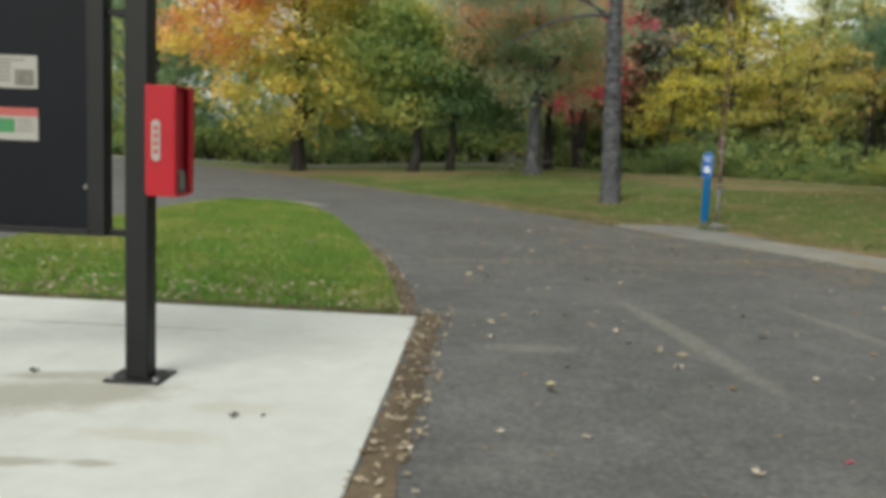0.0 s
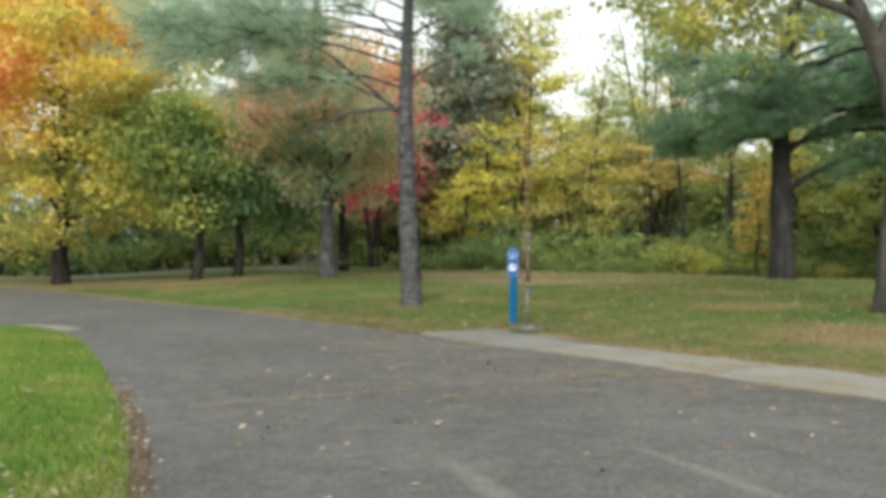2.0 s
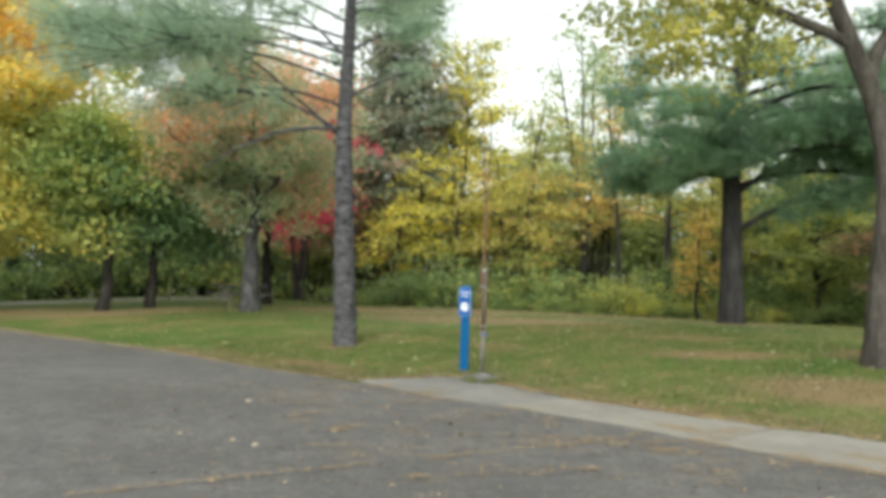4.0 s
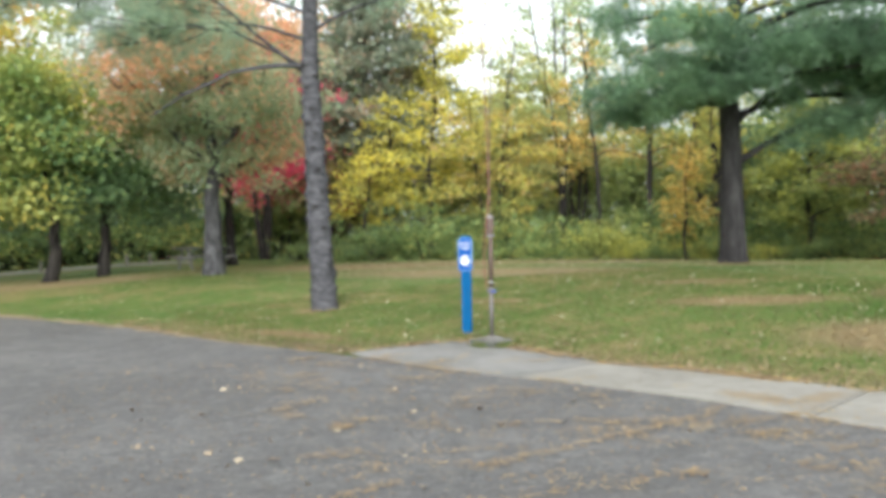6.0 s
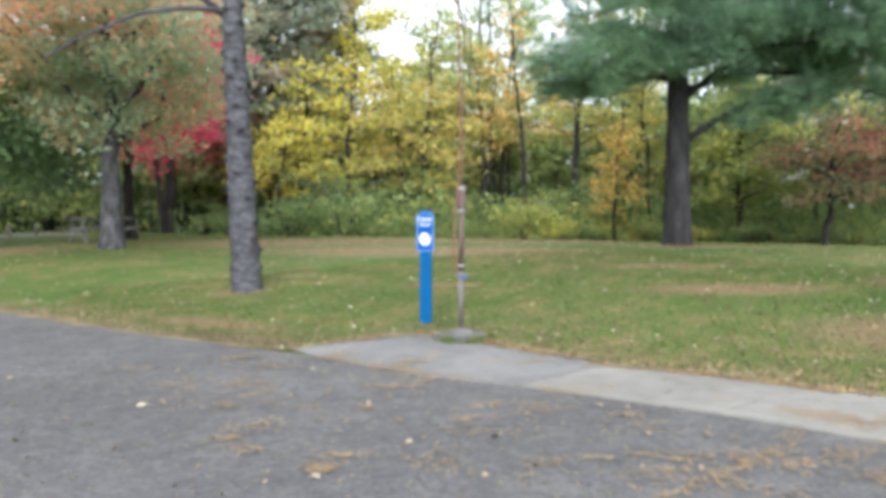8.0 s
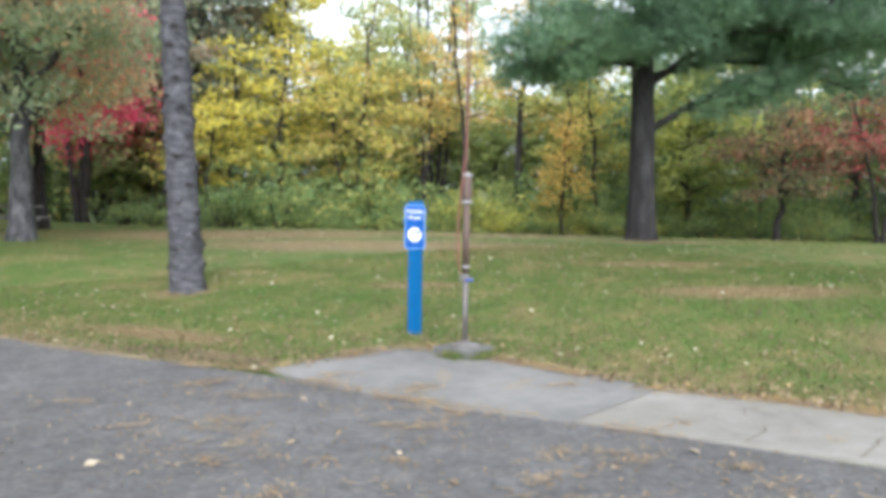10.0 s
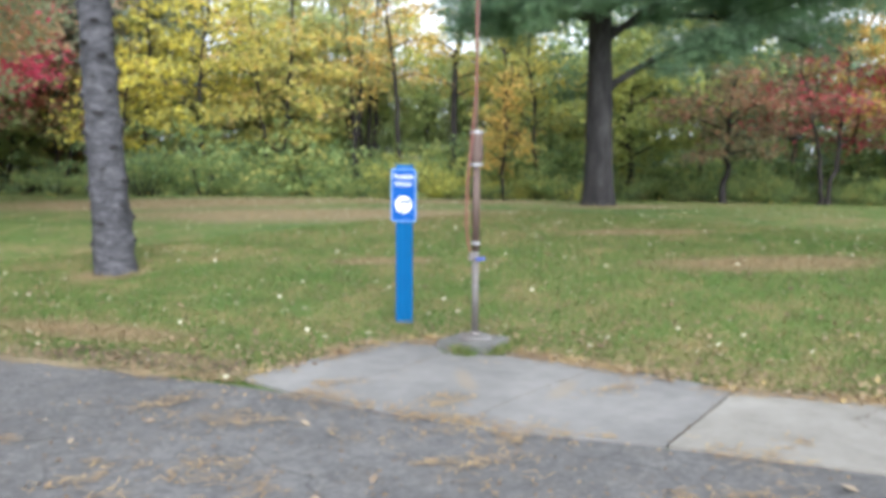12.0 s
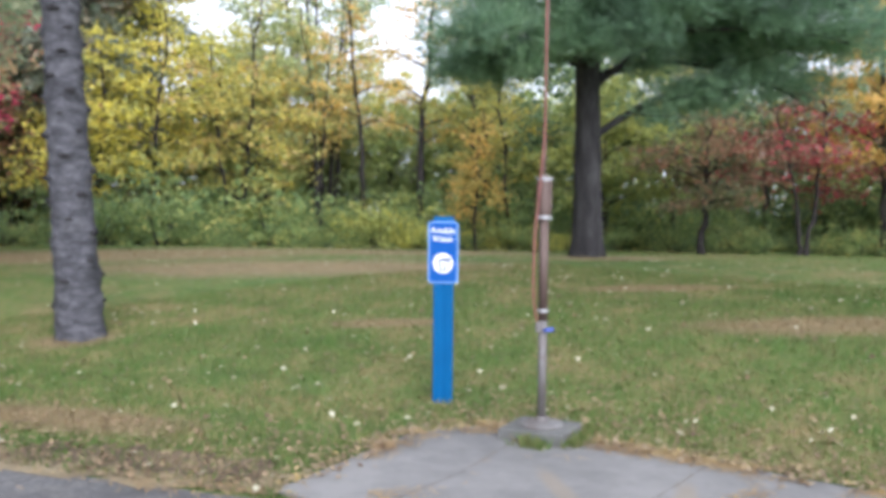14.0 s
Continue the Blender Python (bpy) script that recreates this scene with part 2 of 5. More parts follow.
M_FARPATH = surface("grey_gravel", [(0.3, (0.2, 0.19, 0.175)), (0.7, (0.33, 0.32, 0.3))], 0.6, 20, 0.9)
M_BRONZE = surface("bronze_paint", [(0.3, (0.0085, 0.0085, 0.0095)), (0.7, (0.016, 0.0155, 0.0165))], 6, 200, 0.5, 0.0, 0.08, 0.002, None, 0.22)
M_BOARD = surface("charcoal_board", [(0.3, (0.004, 0.005, 0.008)), (0.7, (0.008, 0.0095, 0.013))], 2, 150, 0.5, 0.0, 0.05, 0.002, None, 0.12)
M_RED = surface("red_plastic", [(0.3, (0.29, 0.003, 0.012)), (0.7, (0.36, 0.005, 0.017))], 5, 90, 0.5, 0.0, 0.05, 0.002, None, 0.3)
# the same red plastic, darkened to paint in the shade inside the box
M_RED_SHADED = surface("shaded_red_plastic", [(0.3, (0.22, 0.008, 0.016)), (0.7, (0.29, 0.012, 0.02))], 5, 90, 0.5)
M_PAPER = surface("sun_faded_paper", [(0.3, (0.27, 0.26, 0.24)), (0.7, (0.35, 0.335, 0.31))], 5, 90, 0.8, 0, 0.05, 0.001)
M_PRINT = surface("grey_print", [(0.3, (0.10, 0.095, 0.085)), (0.7, (0.20, 0.185, 0.165))], 30, 120, 0.8)
M_PRINT_RED = surface("red_print", [(0.3, (0.30, 0.065, 0.06)), (0.7, (0.38, 0.095, 0.085))], 6, 90, 0.7)
M_PRINT_GREEN = surface("green_print", [(0.3, (0.035, 0.15, 0.06)), (0.7, (0.06, 0.22, 0.09))], 20, 90, 0.7)
M_BLUE = surface("blue_plastic", [(0.3, (0.0, 0.078, 0.22)), (0.7, (0.0, 0.1, 0.275))], 4, 120, 0.6, 0, 0.05, 0.002, None, 0.2)
M_SIGN = surface("blue_sign_face", [(0.3, (0.0, 0.07, 0.30)), (0.7, (0.004, 0.09, 0.36))], 4, 120, 0.55, 0, 0.03, 0.001, None, 0.25)
M_RIM = surface("pale_blue_rim", [(0.3, (0.16, 0.32, 0.66)), (0.7, (0.22, 0.38, 0.72))], 6, 120, 0.45)
M_WHITE = surface("white_vinyl", [(0.3, (0.74, 0.76, 0.78)), (0.7, (0.83, 0.84, 0.85))], 6, 120, 0.5, 0, 0.03, 0.001)
M_INK = surface("dark_blue_ink", [(0.3, (0.02, 0.05, 0.12)), (0.7, (0.03, 0.07, 0.17))], 6, 120, 0.5)
M_STEEL = surface("rusty_galvanised_pipe", [(0.34, (0.12, 0.085, 0.07)), (0.5, (0.175, 0.165, 0.16)), (0.68, (0.26, 0.255, 0.25))], 3, 60, 0.62, 0.35, 0.3, 0.004, (1, 1, 0.35))
M_RUST = surface("brown_painted_pipe", [(0.3, (0.085, 0.055, 0.047)), (0.6, (0.14, 0.10, 0.085)), (0.75, (0.22, 0.19, 0.175))], 4, 60, 0.62, 0.2, 0.3, 0.004, (1, 1, 0.35))
M_GALV = surface("galvanised_metal", [(0.3, (0.36, 0.36, 0.37)), (0.7, (0.52, 0.52, 0.53))], 20, 150, 0.45, 0.7, 0.1, 0.002)
M_HOSE = surface("faded_red_hose", [(0.3, (0.19, 0.07, 0.055)), (0.7, (0.25, 0.10, 0.08))], 4, 90, 0.6)
M_BLUECLIP = surface("blue_strap", [(0.3, (0.05, 0.08, 0.3)), (0.7, (0.09, 0.13, 0.4))], 20, 90, 0.6)
M_BASE = concrete("mossy_concrete", (0.15, 0.148, 0.14), (0.07, 0.071, 0.064))
M_TIMBER = surface("weathered_timber", [(0.3, (0.13, 0.125, 0.12)), (0.7, (0.24, 0.235, 0.225))], 4, 60, 0.85, 0, 0.3, 0.005, (0.3, 3, 3))
M_BARK_PINE = surface("grey_pine_bark", [(0.38, (0.034, 0.033, 0.036)), (0.5, (0.085, 0.083, 0.089)), (0.62, (0.17, 0.168, 0.178))], 5, 26, 0.92, 0, 1.0, 0.05, (1, 1, 0.5), 0.15)
M_BARK_RING = surface("ringed_pine_bark", [(0.38, (0.04, 0.04, 0.045)), (0.5, (0.08, 0.079, 0.088)), (0.64, (0.145, 0.144, 0.157))], 5, 24, 0.92, 0, 0.9, 0.05, (1, 1, 2.2), 0.15)
M_BARK_DARK = surface("dark_pine_bark", [(0.36, (0.022, 0.021, 0.022)), (0.5, (0.043, 0.041, 0.042)), (0.64, (0.08, 0.077, 0.078))], 4, 20, 0.92, 0, 1.0, 0.06, (1, 1, 0.25), 0.15)
M_BARK = surface("furrowed_bark", [(0.36, (0.016, 0.0145, 0.014)), (0.5, (0.033, 0.030, 0.028)), (0.64, (0.068, 0.061, 0.056))], 5, 24, 0.92, 0, 1.0, 0.05, (1, 1, 0.25), 0.15)
M_BARK_OAK = surface("brown_grey_bark", [(0.36, (0.036, 0.032, 0.029)), (0.5, (0.07, 0.063, 0.057)), (0.64, (0.12, 0.108, 0.098))], 5, 24, 0.92, 0, 1.0, 0.05, (1, 1, 0.3), 0.15)
M_KNOT = surface("dark_knot_bark", [(0.3, (0.018, 0.017, 0.018)), (0.7, (0.045, 0.042, 0.043))], 12, 60, 0.95, 0, 0.8, 0.02)

OLIVE = (0.15, 0.17, 0.04)
DEEP = (0.035, 0.07, 0.028)
L_MAPLE = foliage("maple_leaves_turning", [(0.05, (0.10, 0.15, 0.04)), (0.33, (0.19, 0.205, 0.05)), (0.52, (0.33, 0.27, 0.05)), (0.66, (0.50, 0.28, 0.055)), (0.74, (0.60, 0.20, 0.06)), (0.95, (0.60, 0.16, 0.07))], 0.28, (-0.056, 0, 0.032), -0.08, spread=0.25, gain=2.2)
L_GREEN = foliage("green_maple_leaves", [(0.1, DEEP), (0.45, (0.065, 0.12, 0.04)), (0.7, (0.15, 0.19, 0.05)), (0.9, (0.28, 0.24, 0.05)), (1.05, (0.45, 0.24, 0.06))], 0.5, (0, 0, 0.085), -0.3, gain=2.5)
L_YELLOW = foliage("yellow_leaves", [(0.1, (0.17, 0.19, 0.05)), (0.4, (0.32, 0.29, 0.06)), (0.7, (0.53, 0.41, 0.055)), (1.0, (0.46, 0.32, 0.08))], 0.5, spread=0.6, gain=1.8)
L_LIME = foliage("pale_green_leaves", [(0.1, (0.11, 0.155, 0.055)), (0.5, (0.19, 0.235, 0.075)), (0.9, (0.33, 0.31, 0.09))], 0.5, gain=1.85)
L_OLIVE = foliage("olive_leaves", [(0.1, (0.075, 0.11, 0.03)), (0.4, OLIVE), (0.7, (0.26, 0.26, 0.055)), (1.0, (0.48, 0.38, 0.06))], 0.5, gain=2.1)
L_GOLD = foliage("golden_brown_leaves", [(0.1, (0.22, 0.21, 0.05)), (0.4, (0.40, 0.29, 0.07)), (0.7, (0.50, 0.335, 0.09)), (1.0, (0.42, 0.25, 0.08))], 0.6, spread=0.6, gain=1.6)
L_RUST = foliage("rusty_leaves", [(0.1, (0.11, 0.13, 0.06)), (0.35, (0.20, 0.16, 0.08)), (0.7, (0.34, 0.155, 0.09)), (1.0, (0.42, 0.10, 0.08))], 0.6, shift=-0.1, spread=0.5, gain=1.35)
L_CRIMSON = foliage("dull_crimson_leaves", [(0.1, (0.13, 0.12, 0.055)), (0.45, (0.20, 0.10, 0.06)), (0.65, (0.32, 0.05, 0.06)), (1.0, (0.42, 0.06, 0.07))], 0.6, (0.06, 0, 0.04), -0.18, spread=0.5, gain=1.35)
L_RED = foliage("crimson_leaves", [(0.1, (0.20, 0.12, 0.07)), (0.35, (0.32, 0.06, 0.07)), (0.6, (0.46, 0.03, 0.08)), (1.0, (0.56, 0.035, 0.10))], 0.6, gain=2.4)
L_RED_TOP = foliage("leaves_green_below_red_above", [(0.2, (0.12, 0.15, 0.06)), (0.48, (0.20, 0.15, 0.08)), (0.66, (0.33, 0.10, 0.07)), (0.95, (0.46, 0.05, 0.075))], 0.6, (0, 0, 0.08), -0.2)
L_DEEP = foliage("deep_green_leaves", [(0.1, (0.028, 0.055, 0.026)), (0.5, (0.055, 0.095, 0.035)), (0.8, (0.12, 0.15, 0.05)), (1.0, (0.25, 0.24, 0.06))], 0.6, gain=2.7)
L_SHRUB = foliage("undergrowth_leaves", [(0.1, (0.045, 0.08, 0.024)), (0.45, (0.092, 0.142, 0.038)), (0.75, (0.165, 0.19, 0.05)), (1.0, (0.32, 0.27, 0.07))], 0.9, spread=0.6, gain=2.2)
L_PINE = foliage("blue_green_needles", [(0.1, (0.055, 0.105, 0.06)), (0.5, (0.095, 0.165, 0.09)), (0.9, (0.16, 0.235, 0.12))], 0.6, glow=0.5, gain=2.05)
L_CONIFER = foliage("grey_green_and_brown_needles", [(0.1, (0.05, 0.07, 0.045)), (0.5, (0.09, 0.11, 0.07)), (0.75, (0.16, 0.125, 0.08)), (1.0, (0.30, 0.12, 0.08))], 0.6, shift=-0.16, glow=0.4, gain=2.0)
L_YOLIVE = foliage("olive_and_yellow_leaves", [(0.1, (0.17, 0.18, 0.055)), (0.4, (0.24, 0.25, 0.06)), (0.7, (0.40, 0.33, 0.06)), (1.0, (0.38, 0.26, 0.10))], 0.5, (0, 0, 0.03), -0.2, spread=0.6, gain=1.6)
L_THIN = foliage("thin_pale_green_and_tan_leaves", [(0.1, (0.30, 0.20, 0.11)), (0.35, (0.34, 0.29, 0.10)), (0.6, (0.24, 0.27, 0.11)), (0.9, (0.17, 0.22, 0.12))], 0.5, (0, 0, 0.05), -0.3, gain=1.9)
L_TUFT = foliage("bright_low_shrub_leaves", [(0.1, (0.20, 0.22, 0.05)), (0.5, (0.34, 0.33, 0.07)), (0.9, (0.46, 0.41, 0.09))], 0.9, gain=1.7)
L_PINE_GREY = foliage("grey_green_needles", [(0.1, (0.09, 0.14, 0.10)), (0.5, (0.14, 0.195, 0.135)), (0.9, (0.20, 0.245, 0.165))], 0.6, glow=0.5, gain=2.3)
L_RUST_MIX = foliage("rust_and_grey_green_leaves", [(0.1, (0.10, 0.14, 0.08)), (0.4, (0.16, 0.17, 0.10)), (0.52, (0.29, 0.17, 0.10)), (0.72, (0.42, 0.17, 0.09)), (0.95, (0.50, 0.11, 0.09))], 0.3, (0, 0, 0.03), -0.25, spread=0.35, gain=2.8)
L_PALE_LEAF = foliage("pale_dry_leaves", [(0.1, (0.38, 0.30, 0.22)), (0.5, (0.52, 0.45, 0.36)), (0.9, (0.62, 0.56, 0.46))], 6.0, spread=0.4, glow=0.05, gain=0.85)
L_CREAM_LEAF = foliage("cream_leaf", [(0.1, (0.55, 0.50, 0.24)), (0.9, (0.66, 0.60, 0.32))], 6.0, spread=0.3, glow=0.05, gain=0.9)
L_PINK_LEAF = foliage("crimson_fallen_leaf", [(0.1, (0.42, 0.05, 0.11)), (0.9, (0.55, 0.08, 0.15))], 6.0, spread=0.3, glow=0.05, gain=0.95)
L_FALLEN = foliage("fallen_leaves", [(0.1, (0.20, 0.125, 0.07)), (0.4, (0.35, 0.25, 0.15)), (0.7, (0.50, 0.39, 0.25)), (1.0, (0.58, 0.42, 0.16))], 3.0, spread=0.9, glow=0.1, gain=0.6)
L_TAN = foliage("tan_fallen_leaves", [(0.1, (0.24, 0.17, 0.11)), (0.4, (0.38, 0.30, 0.21)), (0.7, (0.50, 0.41, 0.28)), (1.0, (0.56, 0.47, 0.34))], 3.0, spread=0.9, glow=0.1, gain=0.75)
L_BROWN = foliage("brown_litter", [(0.1, (0.14, 0.085, 0.045)), (0.5, (0.26, 0.17, 0.088)), (0.9, (0.37, 0.27, 0.15))], 3.0, spread=0.9, glow=0.05, gain=0.8)
L_NEEDLE = foliage("fallen_needles", [(0.1, (0.27, 0.16, 0.07)), (0.5, (0.42, 0.27, 0.12)), (0.9, (0.55, 0.39, 0.19))], 3.0, spread=0.8, glow=0.05, gain=0.75)
L_CLOVER = foliage("pale_lawn_leaves", [(0.1, (0.26, 0.23, 0.14)), (0.5, (0.42, 0.39, 0.26)), (0.9, (0.58, 0.55, 0.40))], 3.0, spread=0.9, glow=0.1, gain=1.0)

# ---- building blocks ----
def thing(name, loc=(0, 0, 0), turn=0.0, label="", category="", group="", kind=""):
    ob = new(name)
    ob.empty_display_size = 0.2
    ob.matrix_basis = pose(*loc, 0, 0, turn)
    return tagged(ob, label, category, group, kind)


def raw_mesh(name, verts, faces, mat, sides=None, smooth=False):
    """A mesh from arrays: verts (n, 3) and faces as one array (m, k)."""
    me = bpy.data.meshes.new(name)
    verts, faces = np.asarray(verts, dtype=np.float32), np.asarray(faces, dtype=np.int32)
    me.vertices.add(len(verts))
    me.vertices.foreach_set("co", verts.ravel())
    k = faces.shape[1]
    me.loops.add(faces.size)
    me.loops.foreach_set("vertex_index", faces.ravel())
    me.polygons.add(len(faces))
    me.polygons.foreach_set("loop_start", np.arange(0, faces.size, k, dtype=np.int32))
    me.polygons.foreach_set("use_smooth", np.full(len(faces), smooth))
    me.update(calc_edges=True)
    me.materials.append(mat)
    return me


def part(name, data, material, parent, label="", smooth=False):
    """Links a bmesh (or a ready mesh) as one mesh object under a thing or a part."""
    if isinstance(data, bmesh.types.BMesh):
        me = bpy.data.meshes.new(name)
        bmesh.ops.recalc_face_normals(data, faces=data.faces)
        data.to_mesh(me)
        data.free()
        me.materials.append(material)
        if smooth:
            me.polygons.foreach_set("use_smooth", np.full(len(me.polygons), True))
    else:
        me = data
    ob = new(name, me)
    ob.parent = parent
    return tagged(ob, label)


def block(x0, x1, y0, y1, z0, z1, bevel=0.004, bm=None):
    bm = bm or bmesh.new()
    made = bmesh.ops.create_cube(bm, size=1)["verts"]
    for v in made:
        v.co = ((x0 + x1) / 2 + v.co.x * (x1 - x0), (y0 + y1) / 2 + v.co.y * (y1 - y0), (z0 + z1) / 2 + v.co.z * (z1 - z0))
    if bevel:
        edges = list({e for v in made for e in v.link_edges})
        bmesh.ops.bevel(bm, geom=edges, offset=bevel, segments=2, affect="EDGES", profile=0.5)
    return bm


def prism(outline, z0, z1, bevel=0.0):
    """An upright prism over an outline in x and y."""
    bm = bmesh.new()
    low = [bm.verts.new((x, y, z0)) for x, y in outline]
    face = bm.faces.new(low)
    top = bmesh.ops.extrude_face_region(bm, geom=[face])["geom"]
    bmesh.ops.translate(bm, verts=[g for g in top if isinstance(g, bmesh.types.BMVert)], vec=(0, 0, z1 - z0))
    if bevel:
        bmesh.ops.bevel(bm, geom=list(bm.edges), offset=bevel, segments=2, affect="EDGES", profile=0.5)
    return bm


def lathe(profile, segs=20, bm=None):
    """A turned body from (radius, z) pairs, closed at both ends."""
    bm = bm or bmesh.new()
    rings = [[bm.verts.new((r * math.cos(2 * math.pi * i / segs), r * math.sin(2 * math.pi * i / segs), z)) for i in range(segs)] for r, z in profile]
    for a, b in zip(rings, rings[1:]):
        for i in range(segs):
            bm.faces.new((a[i], a[(i + 1) % segs], b[(i + 1) % segs], b[i]))
    bm.faces.new(rings[0])
    bm.faces.new(rings[-1])
    return bm


def tube(path, radii, segs=8, rough=0.0, seed=0, flare=0.0):
    """A tapered, gently uneven tube along a path: verts and quads as arrays."""
    path = np.asarray(path, float)
    n = len(path)
    tang = np.gradient(path, axis=0)
    tang /= np.linalg.norm(tang, axis=1)[:, None] + 1e-9
    ref = np.where(np.abs(tang[:, 2:3]) > 0.9, [[1.0, 0, 0]], [[0, 0, 1.0]])
    u = np.cross(tang, ref)
    u /= np.linalg.norm(u, axis=1)[:, None]
    w = np.cross(tang, u)
    for i in range(1, n):
        if np.dot(u[i], u[i - 1]) < 0:
            u[i], w[i] = -u[i], -w[i]
    rng = np.random.default_rng(seed)
    a = np.arange(segs) * 2 * math.pi / segs
    r = np.asarray(radii, float)[:, None] * (1 + rough * (rng.random((n, segs)) - 0.5) * 2)
    if flare:
        lobes = 1 + flare * np.exp(-np.arange(n) / 2.2)[:, None] * (0.5 + 0.5 * np.cos(5 * a + seed))[None, :]
        r = r * lobes
    v = path[:, None, :] + r[:, :, None] * (np.cos(a)[None, :, None] * u[:, None, :] + np.sin(a)[None, :, None] * w[:, None, :])
    i, j = np.meshgrid(np.arange(n - 1), np.arange(segs), indexing="ij")
    k = (j + 1) % segs
    f = np.stack([i * segs + j, i * segs + k, (i + 1) * segs + k, (i + 1) * segs + j], axis=-1).reshape(-1, 4)
    return v.reshape(-1, 3), f


def joined(pieces):
    vs, fs, at = [], [], 0
    for v, f in pieces:
        vs.append(v)
        fs.append(np.asarray(f) + at)
        at += len(v)
    return np.concatenate(vs), np.concatenate(fs)


def unit(v):
    return v / (np.linalg.norm(v, axis=-1, keepdims=True) + 1e-9)


def leaf_quads(at, size, rng, flat=0.5):
    """One folded four-cornered leaf at each place."""
    n = len(at)
    nor = unit(rng.normal(size=(n, 3)) + np.array([0, 0, 1.0]) * flat * 2)
    run = unit(np.cross(nor, rng.normal(size=(n, 3))))
    side = np.cross(nor, run)
    s = size * (0.6 + 0.8 * rng.random((n, 1)))
    v = np.stack([at - run * s * 0.5, at + side * s * 0.36 + nor * s * 0.08, at + run * s * 0.55, at - side * s * 0.36 + nor * s * 0.08], axis=1)
    return v.reshape(-1, 3), np.arange(n * 4).reshape(-1, 4)


def needle_tufts(at, way, length, width, rng, count=9, spread=0.75):
    """A brush of thin needles at each place, leaning the given way."""
    n = len(at)
    d = unit(way[:, None, :] + spread * rng.normal(size=(n, count, 3)))
    s = unit(np.cross(d, rng.normal(size=(n, count, 3))))
    k = length * (0.7 + 0.6 * rng.random((n, count, 1)))
    a = at[:, None, :] + 0.04 * rng.normal(size=(n, count, 3))
    v = np.stack([a - s * width, a + s * width, a + d * k], axis=2)
    return v.reshape(-1, 3), np.arange(n * count * 3).reshape(-1, 3)


def sstep(a, b, x):
    u = min(1.0, max(0.0, (x - a) / (b - a)))
    return u * u * (3 - 2 * u)


def height(x, y):
    """The lie of the land."""
    base = 0.115 - 0.105 * sstep(6.5, 12.5, y) + 0.06 * sstep(16, 24, y) + 0.16 * sstep(24, 44, y)
    s = (x - 4.9) * 0.8 + (y - 17.5) * 0.6
    rise = 0.0
    if s > 0:
        rise = 0.66 * (1 - math.exp(-s / 4.5)) * sstep(-14, 1, x) - 0.26 * math.exp(-((x - 3) ** 2 + (y - 24) ** 2) / 22) * min(1, s)
        rise -= 0.27 * sstep(15, 23, s)
        rise += 0.2 * sstep(0.5, 4, s) * math.exp(-((y - 14.5) / 4.5) ** 2) * sstep(6.5, 10.5, x)
    return base + max(0.0, rise) - sstep(24, 44, y) * 0.16 * sstep(0, 6, s)


def resample(points, n):
    p = np.asarray(points, float)
    d = np.concatenate([[0], np.cumsum(np.linalg.norm(np.diff(p, axis=0), axis=1))])
    t = np.linspace(0, d[-1], n)
    return np.stack([np.interp(t, d, p[:, 0]), np.interp(t, d, p[:, 1])], axis=1)


def smooth_line(points, n):
    p = resample(points, n)
    for _ in range(max(2, n // 14)):
        p[1:-1] = 0.25 * p[:-2] + 0.5 * p[1:-1] + 0.25 * p[2:]
    return p


def draped(left, right, across, lift, thick=0.0, ragged=0.0, seed=0):
    """A sheet between two lines of equal count that lies on the land, with a skirt when it has thickness."""
    rng = np.random.default_rng(seed)
    n = len(left)
    left, right = left.copy(), right.copy()
    if ragged:
        for line in (left, right):
            w = rng.normal(size=(n, 2)) * ragged
            line[1:-1] += w[1:-1]
    f = np.linspace(0, 1, across)[None, :, None]
    g = left[:, None, :] * (1 - f) + right[:, None, :] * f
    z = np.array([[height(x, y) + lift for x, y in row] for row in g])
    v = np.concatenate([g, z[:, :, None]], axis=2).reshape(-1, 3)
    i, j = np.meshgrid(np.arange(n - 1), np.arange(across - 1), indexing="ij")
    q = np.stack([i * across + j, i * across + j + 1, (i + 1) * across + j + 1, (i + 1) * across + j], axis=-1).reshape(-1, 4)
    if thick:
        rim = np.concatenate([np.arange(0, across), np.arange(1, n) * across + across - 1, np.arange(across - 2, -1, -1) + (n - 1) * across, np.arange(n - 2, 0, -1) * across])
        low = v[rim] - [0, 0, thick]
        b = len(v) + np.arange(len(rim))
        nxt = np.roll(np.arange(len(rim)), -1)
        q = np.concatenate([q, np.stack([rim, b, b[nxt], rim[nxt]], axis=-1)])
        v = np.concatenate([v, low])
    return v, q

# ---- the ground, the road and the paving ----
def axis(lo, a, b, hi, step):
    core = np.arange(a, b + 0.01, step)
    out = np.geomspace(1, 1 + hi - b, 14)[1:] - 1 + b
    back = a - (np.geomspace(1, 1 + a - lo, 14)[1:] - 1)
    return np.concatenate([back[::-1], core, out])


gx, gy = axis(-600, -24, 34, 600, 0.5), axis(-600, -8, 48, 600, 0.5)
gv = np.array([[x, y, height(x, y)] for y in gy for x in gx])
gi, gj = np.meshgrid(np.arange(len(gy) - 1), np.arange(len(gx) - 1), indexing="ij")
gf = np.stack([gi * len(gx) + gj, gi * len(gx) + gj + 1, (gi + 1) * len(gx) + gj + 1, (gi + 1) * len(gx) + gj], axis=-1).reshape(-1, 4)
ground = tagged(new("ground", raw_mesh("ground", gv, gf, M_LAWN, smooth=True)), "patchy green and tan mown autumn lawn", "ground", kind="structure")

